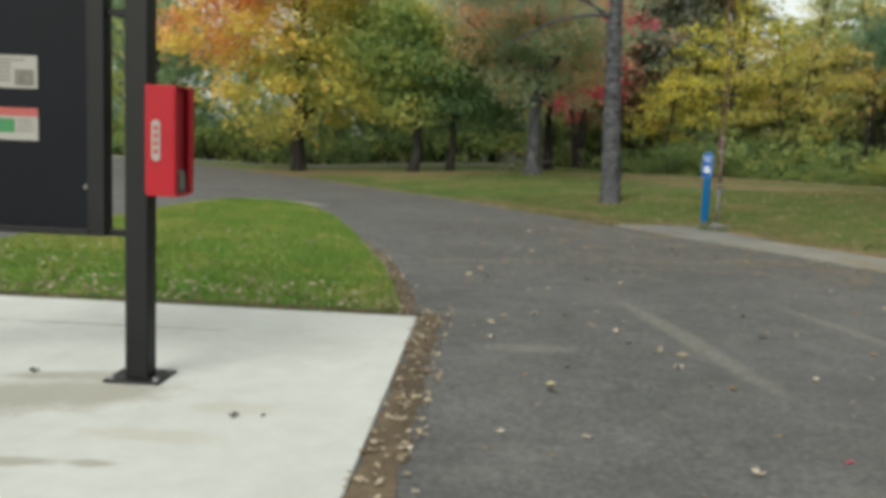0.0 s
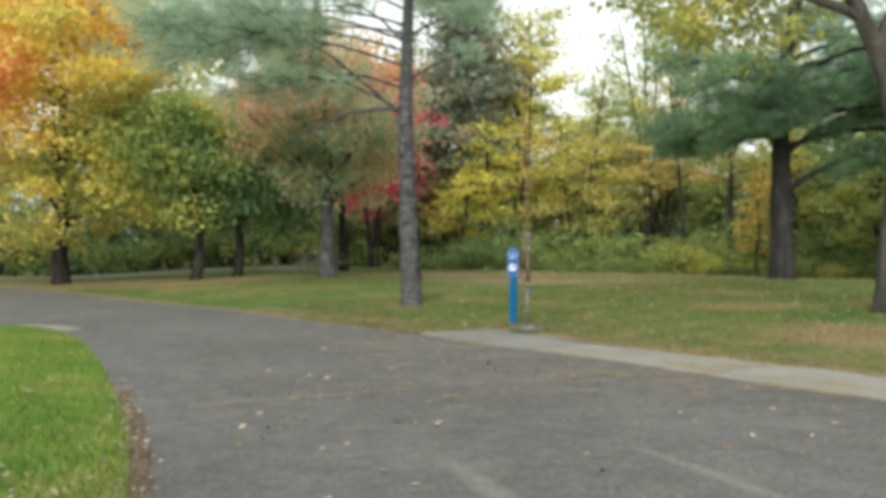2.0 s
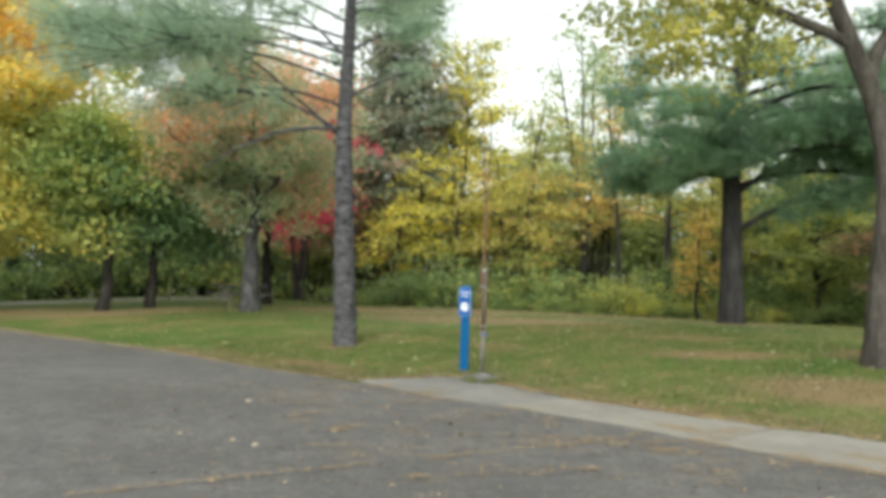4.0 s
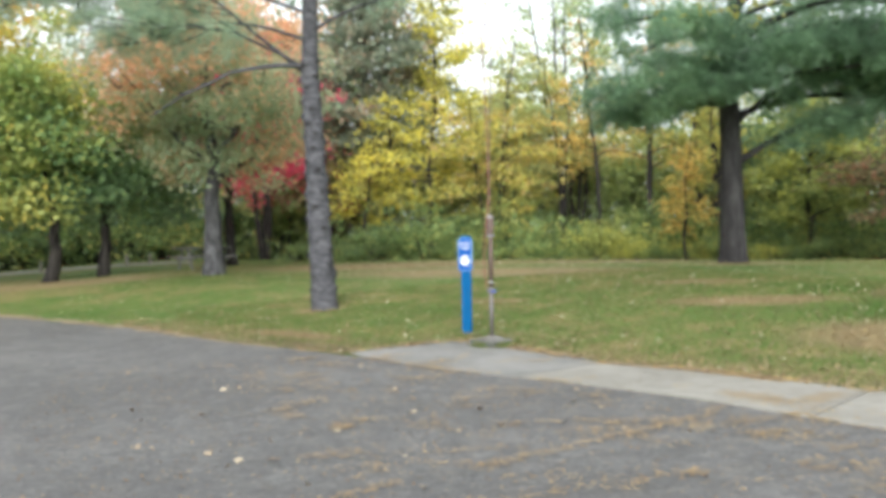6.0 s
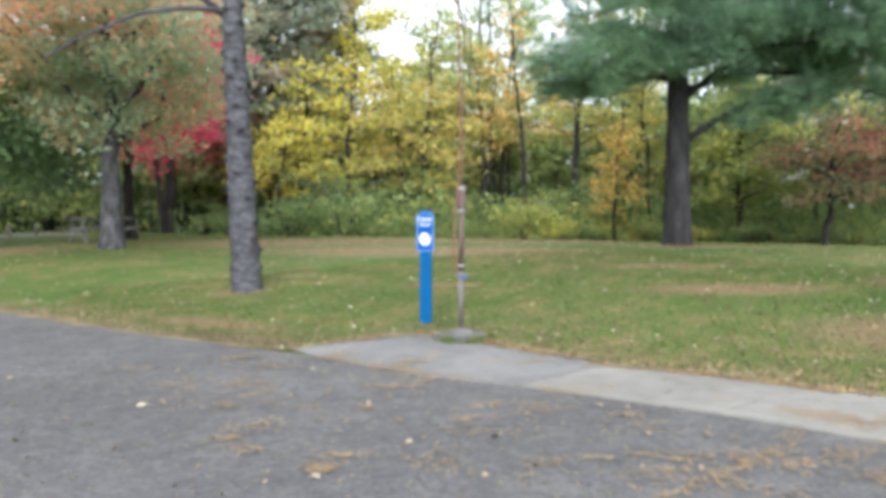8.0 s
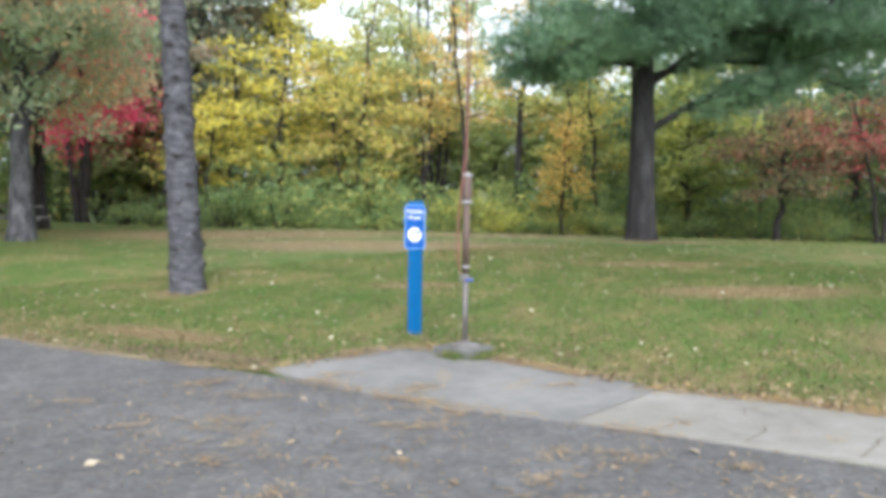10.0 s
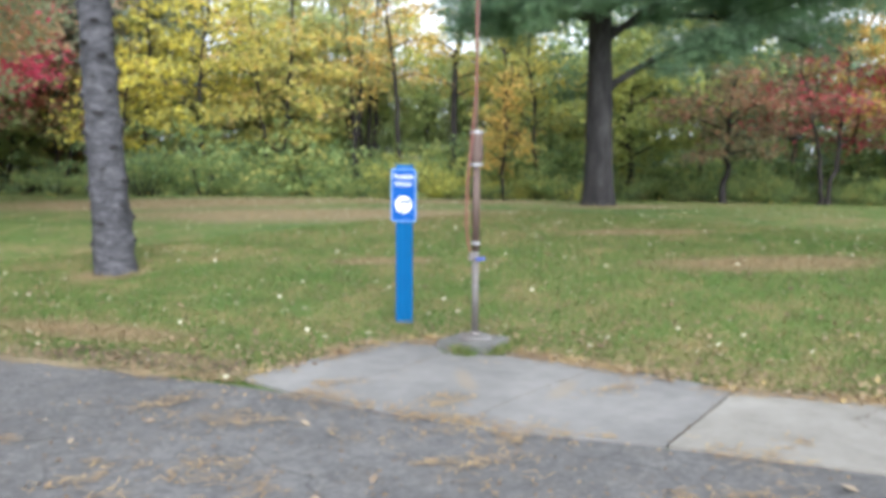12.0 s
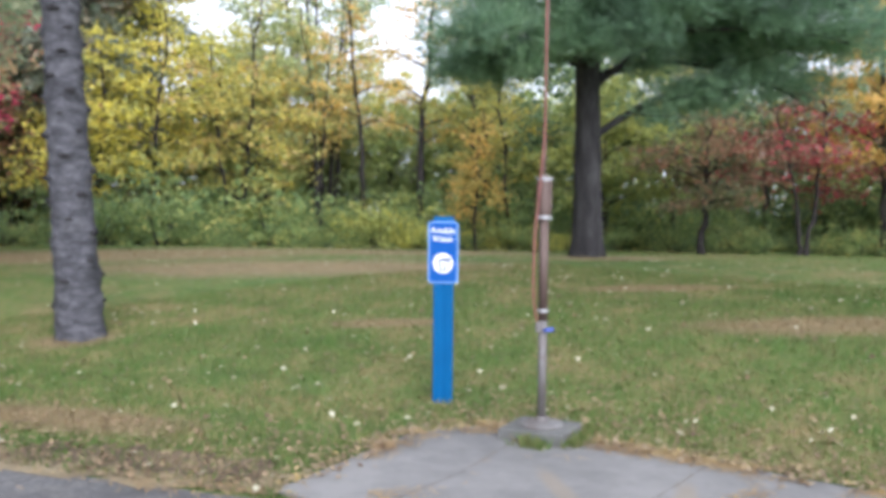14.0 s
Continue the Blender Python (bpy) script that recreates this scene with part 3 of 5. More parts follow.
ROAD_FAR = [(13.2, -10), (10, -1), (8, 5), (6.5, 9.3), (5.8, 11.3), (5.4, 12.35), (5.04, 13.45), (4.6, 14.2), (4.0, 15.1), (3.4, 15.95), (2.98, 16.9), (2.68, 17.85), (2.05, 18.5), (1.5, 19.4),
            (0.75, 20.6), (-0.2, 22.4), (-2.7, 25.9), (-6.2, 31.1), (-9.4, 34.5), (-13.2, 39.5), (-19, 46), (-26, 53)]
ROAD_NEAR = [(-16, -10), (-16, -1), (-16, 5), (-16, 9.3), (-16, 11.3), (-16, 12.3), (-16, 13.5), (-16, 14.2), (-16, 15.1), (-16, 15.9), (-16, 16.9), (-16, 17.9), (-16, 18.5), (-16, 19.4),
             (-16, 20.6), (-16, 22.4), (-16, 25.9), (-16.5, 31.1), (-18, 36.5), (-22, 41.5), (-27, 47), (-33, 54)]
near_line, far_line = resample(ROAD_NEAR, 260), smooth_line(ROAD_FAR, 260)
tagged(new("road", raw_mesh("road", *draped(near_line, far_line, 60, 0.008, 0.0, 0.012, 3), M_ASPHALT, smooth=True)), "worn dark grey asphalt strewn with leaves", "road", kind="structure")
# the strip of dry sand and needles along the far edge of the road
edge = smooth_line(ROAD_FAR[11:], 160)
tagged(new("shoulder", raw_mesh("shoulder", *draped(edge - [0.04, 0.03], edge + [0.26, 0.2], 4, 0.012, 0, 0.06, 5), M_SAND)), "sandy road edge with dry pine needles", "road edge", kind="structure")
tagged(new("far_path", raw_mesh("far_path", *draped(resample([(-34, 47), (-10, 47), (1.5, 44.5)], 40), resample([(-34, 43.5), (-10, 43.5), (1.5, 42.6)], 40), 4, 0.02), M_FARPATH)),
       "pale grey gravel path beyond the maples", "path", kind="structure")

# the paved apron by the water point: one grey piece and paler pieces past it
PAD_NEAR = [(2.70, 17.84), (2.98, 16.9), (3.4, 15.95), (4.06, 15.08), (4.6, 14.2), (5.04, 13.45), (5.5, 12.15), (5.8, 11.3), (6.5, 9.3), (7.1, 7.6), (8, 5), (10, -1)]
PAD_FAR = [(2.75, 17.9), (3.33, 18.12), (4.1, 18.42), (4.62, 18.2), (4.95, 17.35), (5.25, 16.4), (5.42, 15.6)]
PAD_FAR_2 = [(5.42, 15.6), (6.0, 14.8), (6.85, 12.9)]
apron = thing("pavement", (0, 0, 0), 0, "cracked concrete apron beside the asphalt", "pavement", kind="structure")
SHIFT = np.array([-0.03, 0.0])
part("slab", raw_mesh("slab", *draped(smooth_line(PAD_NEAR[:4], 60) + SHIFT, smooth_line(PAD_FAR, 60), 24, 0.022, 0.08, 0.003, 1), M_PAD_GREY), None, apron, "smooth grey concrete slab")
part("slab", raw_mesh("slab", *draped(resample(PAD_NEAR[3:7], 200)[1:] + SHIFT, resample(PAD_FAR_2, 200)[1:], 18, 0.026, 0.08, 0.0015, 2), M_PAD_PALE), None, apron, "pale weathered concrete slab")
part("slab", raw_mesh("slab", *draped(resample(PAD_NEAR[6:10], 240)[1:] + SHIFT, resample([(6.85, 12.9), (7.3, 12.4), (8.0, 10.3), (8.8, 8.2)], 240)[1:], 18, 0.024, 0.08, 0.0015, 3), M_PAD_PALE), None, apron, "pale weathered concrete slab")
part("slab", raw_mesh("slab", *draped(resample(PAD_NEAR[9:], 200)[1:] + SHIFT, resample([(8.8, 8.2), (9.7, 5.6), (11.7, -0.6)], 200)[1:], 12, 0.024, 0.08, 0.0015, 4), M_PAD_PALE), None, apron, "pale weathered concrete slab")

for line in ([(3.05, 17.3), (3.7, 17.45), (4.5, 17.78)], [(3.35, 16.1), (4.2, 16.4), (5.18, 16.62)]):
    seam_line = resample(line, 40)
    part("joint", raw_mesh("joint", *draped(seam_line - [0, 0.003], seam_line + [0, 0.003], 2, 0.0245, 0, 0.004, 21), M_DIRT), None, apron, "dark crack in the slab")

for line in ([(4.08, 15.1), (4.7, 15.32), (5.42, 15.6)], [(4.7, 14.1), (5.1, 14.25), (5.35, 14.7), (6.0, 14.75)], [(5.05, 13.5), (5.7, 13.75), (6.1, 13.3), (6.75, 13.1)], [(5.4, 12.3), (6.1, 12.55), (6.85, 12.9)]):
    crack_line = resample(line, 60)
    crack_line[1:-1] += np.random.default_rng(31).normal(size=(58, 2)) * 0.012
    part("joint", raw_mesh("joint", *draped(crack_line - [0, 0.0035], crack_line + [0, 0.0035], 2, 0.0295, 0, 0.003, 22), M_DIRT), None, apron, "dark crack in the slab")

# bare trodden earth between the road and the lawn
bare_l, bare_r = resample([(1.55, 19.55), (2.08, 18.8), (2.66, 18.1)], 40), resample([(1.85, 19.75), (2.45, 19.1), (2.95, 18.35)], 40)
tagged(new("bare_earth", raw_mesh("bare_earth", *draped(bare_l, bare_r, 6, 0.016, 0, 0.05, 15), M_DIRT)), "bare trodden brown earth at the lawn edge", "earth", kind="structure")

# the pale slab under the notice board, and the strip of dirt beside it
ZS = 0.13
tagged(part("concrete_pad", block(-6.2, -0.5, -4.0, 6.74, ZS - 0.12, ZS + 0.01, 0.01), M_SLAB, None), "pale clean concrete slab with a few stains", "concrete slab", kind="structure")
strip = resample([(-0.5, -4), (-0.5, 6.95)], 90)
tagged(new("dirt_strip", raw_mesh("dirt_strip", *draped(strip, strip + [0.2, 0.0], 5, 0.012, 0, 0.02, 6), M_DIRT)), "bare brown dirt with dead leaves", "dirt", kind="structure")
back_edge = resample([(-6.1, 6.78), (-0.5, 6.78)], 110)
tagged(new("slab_border", raw_mesh("slab_border", *draped(back_edge - [0, 0.035], back_edge + [0, 0.12], 4, 0.034, 0, 0.025, 12), M_DIRT)), "brown dirt along the back edge of the slab", "dirt", kind="structure")
tip = resample([(-4.95, 20.35), (-4.3, 20.0), (-3.75, 19.35)], 12)
tagged(new("gutter_slab", raw_mesh("gutter_slab", *draped(tip - [0.12, 0.12], tip + [0.16, 0.16], 4, 0.016, 0.02, 0.02, 7), M_PAD_PALE)), "pale concrete strip at the tip of the grass island", "concrete", kind="structure")

# the grass island between the two arms of the road
ISLE_R = [(-0.62, 6.75), (-0.8, 8.0), (-1.15, 10.0), (-2.0, 13.5), (-2.95, 16.8), (-3.75, 18.7), (-4.55, 19.5), (-5.2, 19.65)]
ISLE_L = [(-6.1, 6.75), (-6.15, 8.0), (-6.25, 10.0), (-6.5, 13.4), (-6.6, 16.6), (-6.3, 18.4), (-5.7, 19.4), (-5.25, 19.7)]
ir, il = smooth_line(ISLE_R, 90), smooth_line(ISLE_L, 90)
iv, iq = draped(il, ir, 26, 0.02, 0.03, 0.0, 8)
for k in range(90 * 26):
    a, b = divmod(k, 26)
    swell = min(1, b / 5, (25 - b) / 5) * min(1, (89 - a) / 8, a / 7)
    iv[k, 2] += 0.07 * max(0, swell)
tagged(new("grass_island", raw_mesh("grass_island", iv, iq, M_ISLE, smooth=True)), "bright green turf island edged with fallen leaves", "grass", kind="structure")

rim = ir[:34]
tagged(new("island_border", raw_mesh("island_border", *draped(rim - [0.05, 0], rim + [0.14, 0], 4, 0.014, 0, 0.025, 9), M_DIRT)), "brown dirt border of the grass island", "dirt", kind="structure")


def isle_height(x, y):
    k = int(np.argmin(np.abs(ir[:, 1] - y)))
    f = (x - il[k, 0]) / (ir[k, 0] - il[k, 0]) * 25
    return height(x, y) + 0.02 + 0.07 * max(0, min(1, f / 5, (25 - f) / 5) * min(1, (89 - k) / 8, k / 7))


def far_edge_x(y):
    return float(np.interp(y, far_line[:, 1], far_line[:, 0]))


apron_side = np.array([(11.7, -0.6), (9.7, 5.6), (8.8, 8.2), (8.0, 10.3), (7.3, 12.4), (6.85, 12.9), (6.0, 14.8), (5.42, 15.6), (5.25, 16.4), (4.95, 17.35), (4.62, 18.2)])


def on_lawn(x, y):
    """Past the road's far edge and off the apron."""
    if x < 2.72:
        return x > far_edge_x(y) + 0.03
    if x < 4.62 and y > 17:
        return y > float(np.interp(x, [2.72, 3.33, 4.1, 4.62], [17.9, 18.13, 18.43, 18.2]))
    if y < 18.2:
        return x > float(np.interp(y, apron_side[:, 1], apron_side[:, 0]))
    return True

# ---- trees ----
def bent(base, top, n, sway, rng):
    t = np.linspace(0, 1, n)[:, None]
    p = np.array(base)[None] * (1 - t) + np.array(top)[None] * t
    w = np.cumsum(rng.normal(size=(n, 3)), axis=0)
    w -= w[0] * (1 - t) + w[-1] * t
    return p + w * sway * np.array([1, 1, 0.25])


def at_height(path, z):
    return np.array([np.interp(z, path[:, 2], path[:, k]) for k in range(3)])


def broadleaf(name, loc, tall, girth, crown, leaf, clumps, per, bark, leaves, label, seed, category="tree", group="", low=0.22, lean=(0, 0), limbs=7, puff=0.6, stems=1, hollow=0.25, trunk_path=None, flat=0.45, turn=0, extra=(), hang=()):
    """A broad-leaved tree: trunk and limbs, and a crown of many leaves in loose clumps. crown: radius, bottom and top of the crown."""
    rng = np.random.default_rng(seed)
    tree = thing(name, (*loc, height(*loc) - 0.05), turn, label, category, group)
    r0, z0, z1 = crown
    wood, tips = [], []
    trunks = []
    for s in range(stems):
        a = rng.random() * 6.28
        top = (lean[0] + (0.25 * r0 * math.cos(a) if stems > 1 else 0), lean[1] + (0.25 * r0 * math.sin(a) if stems > 1 else 0), tall * 0.86)
        p = bent((0.12 * math.cos(a) * (stems > 1), 0.12 * math.sin(a) * (stems > 1), 0), top, 22, 0.05, rng) if trunk_path is None else resample3(trunk_path, 22)
        g = girth / (1 if stems == 1 else 1.5)
        rad = g * (1 - 0.86 * np.linspace(0, 1, 22) ** 0.9) + 0.012
        rad[0] *= 1.12
        rad[1] *= 1.03
        wood.append(tube(p, rad, 12 if girth > 0.17 else 8, 0.07, seed + s, 0.16))
        trunks.append((p, rad))
    for k in range(limbs):
        p, rad = trunks[k % stems]
        z = z0 + (tall * 0.8 - z0) * (k + 1.2 * rng.random() - 0.2) / limbs * 0.9
        z = max(z, tall * low)
        a = k * 2.4 + rng.random() * 0.8
        o = at_height(p, z)
        reach = r0 * (0.95 - 0.45 * (z - z0) / max(0.1, z1 - z0)) * (0.7 + 0.35 * rng.random())
        end = o + [reach * math.cos(a), reach * math.sin(a), reach * (0.5 + 0.7 * rng.random())]
        q = bent(o, end, 9, 0.06 * reach / 3, rng)
        lr = float(np.interp(z, p[:, 2], rad)) * 0.5
        wood.append(tube(q, lr * (1 - 0.85 * np.linspace(0, 1, 9)) + 0.008, 7 if girth > 0.17 else 5, 0.05, seed + k))
        tips += [q[5], q[8]]
        for b in range(3):
            s = q[3 + 2 * b]
            e = s + rng.normal(size=3) * [0.28 * reach, 0.28 * reach, 0.12 * reach] + [0, 0, 0.2 * reach]
            wood.append(tube(bent(s, e, 5, 0.04, rng), lr * 0.4 * (1 - 0.8 * np.linspace(0, 1, 5)) + 0.006, 5 if girth > 0.17 else 3))
            tips.append(e)
    for z, bearing, reach, rise, thick in extra:
        o, a = at_height(trunks[0][0], z), radians(bearing)
        q = bent(o, o + [reach * math.sin(a), reach * math.cos(a), rise], 9, 0.04, rng)
        wood.append(tube(q, thick * (1 - 0.7 * np.linspace(0, 1, 9)) + 0.01, 9, 0.05, seed))
        tips.append(q[8])
    part("trunk", raw_mesh("trunk", *joined(wood), bark, smooth=True), None, tree)
    u = unit(rng.normal(size=(clumps, 3)))
    rr = (hollow + (1 - hollow) * rng.random((clumps, 1))) ** 0.6
    mid, half = (z0 + z1) / 2, (z1 - z0) / 2
    axis_xy = np.stack([np.interp(mid + u[:, 2] * rr[:, 0] * half, trunks[0][0][:, 2], trunks[0][0][:, k]) for k in (0, 1)], axis=1)
    c = np.concatenate([axis_xy + u[:, :2] * rr * r0 * (1 - 0.25 * np.maximum(0, u[:, 2:3])), mid + u[:, 2:3] * rr * half], axis=1)
    c += rng.normal(size=c.shape) * 0.12 * r0 * [1, 1, 0.6]
    c = np.concatenate([c, np.array(tips)])
    for x0, x1, y0, y1, h0, h1, m in hang:
        c = np.concatenate([c, rng.uniform((x0, y0, h0), (x1, y1, h1), (m, 3))])
    size = puff * (0.55 + 0.9 * rng.random((len(c), 1, 1)))
    ball = unit(rng.normal(size=(len(c), per, 3))) * rng.random((len(c), per, 1)) ** 0.45
    pts = c[:, None, :] + ball * size * [1.25, 1.25, 0.62]
    part("crown", raw_mesh("crown", *leaf_quads(pts.reshape(-1, 3), leaf, rng, flat), leaves), None, tree)
    return tree


def resample3(points, n):
    p = np.asarray(points, float)
    d = np.concatenate([[0], np.cumsum(np.linalg.norm(np.diff(p, axis=0), axis=1))])
    t = np.linspace(0, d[-1], n)
    q = np.stack([np.interp(t, d, p[:, k]) for k in range(3)], axis=1)
    for _ in range(2):
        q[1:-1] = 0.25 * q[:-2] + 0.5 * q[1:-1] + 0.25 * q[2:]
    return q


def pine(name, loc, path, girth, limbs, bark, needles, label, seed, length=0.2, width=0.009, tufts=26, count=9, knots=0, ring=0.25, segs=18, rough=0.06, droop=0.1, group="", foot=0.2, bough=0.34):
    """A pine: a bare trunk, limbs (height, bearing in degrees, reach, rise, fullness) with brushes of needles along their outer twigs."""
    rng = np.random.default_rng(seed)
    tree = thing(name, (*loc, height(*loc) - 0.05), 0, label, "tree", group)
    tall = path[-1][2]
    n = int(tall / ring)
    p = resample3(path, n)
    rad = girth * (1 - 0.9 * (p[:, 2] / tall) ** 1.1) + 0.015
    rad += girth * foot * np.exp(-p[:, 2] / 0.22)
    tv, tf = tube(p, rad, segs, rough, seed, 0.18)
    scars = []
    for k in range(knots):
        z, a = 0.3 + 5.2 * (k + rng.random() * 0.6) / knots, k * 2.4 + rng.random()
        o, r = at_height(p, z), float(np.interp(z, p[:, 2], rad))
        scars.append((o, a, r))
        hub = o + [math.cos(a) * r, math.sin(a) * r, 0]
        lump = np.exp(-((tv - hub) ** 2).sum(axis=1) / (2 * 0.075 ** 2))[:, None]
        tv = tv + np.array([math.cos(a), math.sin(a), 0.0]) * lump * 0.045
    part("trunk", raw_mesh("trunk", tv, tf, bark, smooth=True), None, tree)
    at, way = [], []
    for z, bearing, reach, rise, full in limbs:
        a = radians(bearing)
        o = at_height(p, z)
        d = np.array([math.sin(a), math.cos(a), 0])
        t = np.linspace(0, 1, 12)[:, None]
        q = o + d * reach * t + np.array([0, 0, 1]) * (rise * t + droop * reach * np.sin(t * 3.1)) + np.cumsum(rng.normal(size=(12, 3)), axis=0) * 0.025 * math.sqrt(reach) * t
        lr = float(np.interp(z, p[:, 2], rad)) * (0.3 if full < 0.1 else bough if reach > 2 else 0.25)
        wood = [tube(q, lr * (1 - 0.85 * t[:, 0]) + 0.008, 7, 0.06, seed)]
        twigs = int(10 * full * (0.6 + reach / 4))
        for k in range(twigs):
            f = 0.28 + 0.72 * rng.random() ** 0.75
            s = np.array([np.interp(f, t[:, 0], q[:, i]) for i in range(3)])
            side = rng.normal() * 0.9
            tw = unit(d * (0.6 + 0.4 * rng.random()) + np.array([d[1], -d[0], 0]) * side + [0, 0, 0.75 * rng.random() - 0.32])
            tl = reach * (0.2 + 0.26 * rng.random()) * (1.25 - 0.5 * f) + 0.25
            e = s + tw * tl
            if k % 2 == 0:
                wood.append(tube(np.linspace(s, e, 4), np.array([0.02, 0.014, 0.01, 0.005]), 4))
            m = tufts
            g = rng.random((m, 1)) ** 0.8
            at.append(s + (e - s) * g + rng.normal(size=(m, 3)) * [0.2, 0.2, 0.15])
            way.append(unit(np.tile(tw, (m, 1)) + [0, 0, 0.25] + rng.normal(size=(m, 3)) * 0.3))
        part("limb", raw_mesh("limb", *joined(wood), bark, smooth=True), None, tree)
    part("crown", raw_mesh("crown", *needle_tufts(np.concatenate(at), np.concatenate(way), length, width, rng, count), needles), None, tree)
    knot = None
    for o, a, r in scars:
        r += 0.036
        if knot is None:
            bm = lathe([(0.062, -0.02), (0.06, 0.0), (0.046, 0.016), (0.026, 0.022), (0.012, 0.006)], 9)
            knot = part("knot", bm, M_KNOT, tree, "dark branch scar")
            ob = knot
        else:
            ob = new("knot", knot.data)
            ob.parent = tree
            ob["label"] = "dark branch scar"
        aim = Vector((math.cos(a), math.sin(a), 0.15)).to_track_quat("Z", "Y").to_matrix().to_4x4()
        s = 0.6 + 0.8 * rng.random()
        ob.matrix_basis = Matrix.Translation(o + [math.cos(a) * (r + 0.006), math.sin(a) * (r + 0.006), 0]) @ aim @ Matrix.Diagonal((s * 1.05, s * 0.55, s * 1.2, 1))
    return tree


rnd = random.Random(5)


def whorls(z0, z1, step, reach, rise, full, skip=0.0, r=None):
    out, z, a = [], z0, 40
    while z < z1:
        f = (z - z0) / (z1 - z0)
        if rnd.random() > skip:
            out.append((z, a, reach * (1 - 0.62 * f) * (0.7 + 0.5 * rnd.random()), rise * (0.6 + rnd.random()), full))
        z += step * (0.6 + 0.8 * rnd.random())
        a += 137 + 30 * rnd.random()
    return out


# the first pine, tall and bare below, beside the road; boughs reach mostly to the west
P1 = [(0, 0, 0), (-0.07, 0.24, 2.6), (-0.13, 0.48, 5.2), (-0.05, 0.55, 8.0), (0.0, 0.55, 13.5)]
pine("pine_tree", (3.5, 24.2), P1, 0.248,
     [(5.25, 262, 3.4, -1.0, 0.04), (5.0, 292, 4.6, 2.7, 0.9), (5.15, 266, 3.4, 0.9, 0.9), (6.4, 278, 6.4, 0.2, 1.5), (7.1, 284, 6.9, 0.1, 1.6), (6.0, 80, 1.4, 0.7, 0.4), (7.0, 235, 3.2, 0.6, 1.1), (7.2, 100, 1.8, 0.5, 0.7), (7.5, 294, 6.6, 0.3, 1.6),
      (7.9, 264, 5.8, 0.5, 1.5), (6.8, 262, 5.0, -0.5, 1.5), (7.3, 300, 5.6, -0.4, 1.4), (5.8, 286, 4.2, 0.2, 1.3), (8.1, 30, 2.2, 0.5, 0.9)] + whorls(8.4, 13.2, 0.35, 3.8, 0.4, 1.3),
     M_BARK_RING, L_PINE_GREY, "tall pine with bare knotted grey trunk", 11, 0.2, 0.011, 22, 8, knots=54, ring=0.07, segs=32, rough=0.045, foot=0.07, bough=0.19)
# the great pine at the edge of the wood
P2 = [(0, 0, 0), (-0.02, 0.0, 3.0), (-0.05, 0.05, 6.0), (0.3, 0.0, 8.0), (0.9, 0, 11), (1.1, 0, 15)]
pine("pine_tree", (15.75, 26.8), P2, 0.34,
     [(2.75, 118, 3.4, 1.4, 2.8), (4.2, 112, 6.0, 0.1, 1.6), (4.8, 138, 5.6, -0.3, 1.9), (5.1, 95, 6.0, -0.1, 1.6), (5.4, 125, 4.6, 0.2, 2.0), (5.5, 95, 3.4, 0.4, 1.7), (5.3, 152, 3.6, 0.3, 1.8), (3.9, 125, 2.2, 1.3, 1.2),
      (4.9, 228, 1.9, -0.3, 2.2), (5.1, 205, 2.1, -0.2, 2.0), (5.3, 248, 2.0, -0.45, 2.0), (5.3, 180, 2.6, 0.0, 1.6), (5.8, 218, 2.4, -0.2, 1.4), (4.6, 285, 3.0, -0.6, 2.0), (4.5, 262, 2.6, -0.4, 1.6), (4.5, 300, 2.2, -0.1, 1.7),
      (5.1, 264, 3.8, -0.7, 1.5), (5.6, 325, 2.4, 0.5, 1.2), (6.1, 250, 3.8, -0.6, 0.8), (6.2, 165, 5.0, 0.0, 0.9), (6.4, 125, 5.6, 0.6, 1.6), (6.9, 285, 3.4, -0.4, 0.9), (7.2, 190, 3.6, -0.1, 0.7), (6.3, 232, 2.6, 0.1, 1.1),
      (6.5, 60, 4.5, 0.6, 1.0), (7.0, 110, 5.2, 0.5, 1.3), (5.5, 118, 5.8, -0.4, 1.6), (6.1, 138, 6.0, -0.6, 1.4), (7.5, 124, 5.6, -0.2, 1.1), (7.8, 305, 3.0, 0.3, 0.7), (8.0, 150, 5.0, 0.0, 0.8)] + whorls(8.4, 14.6, 0.6, 4.6, 0.4, 0.9, 0.1),
     M_BARK_DARK, L_PINE, "large spreading pine with layered blue-green boughs", 12, 0.26, 0.013, 19, 9, knots=0, ring=0.25, segs=20)
# the stout tree further along the road, half rust and half grey-green
broadleaf("oak_tree", (1.7, 33.0), 10.0, 0.29, (3.7, 2.5, 8.8), 0.14, 170, 150, M_BARK_PINE, L_RUST_MIX, "stout grey-trunked tree with rust and grey-green leaves", 13, low=0.28, limbs=10, puff=0.85)

# maples along the road
broadleaf("maple_tree", (-8.1, 36.6), 12.5, 0.29, (5.9, 1.3, 12.8), 0.19, 300, 150, M_BARK, L_MAPLE, "maple turning from green to orange", 21, low=0.17, limbs=11, puff=1.05, hang=[(2.0, 5.4, -3.4, -1.2, 2.4, 6.8, 60)])
broadleaf("maple_tree", (-3.05, 35.2), 6.2, 0.2, (1.9, 2.5, 5.4), 0.16, 34, 100, M_BARK, L_GREEN, "dark-trunked maple still mostly green", 22, low=0.22, limbs=8, puff=0.85)
broadleaf("maple_tree", (-1.55, 36.0), 6.4, 0.18, (2.7, 2.0, 6.4), 0.16, 66, 105, M_BARK, L_GREEN, "dark-trunked maple still mostly green", 23, low=0.24, limbs=7, puff=0.8, hang=[(0.5, 3.4, -0.8, 1.2, 2.1, 5.6, 26)])
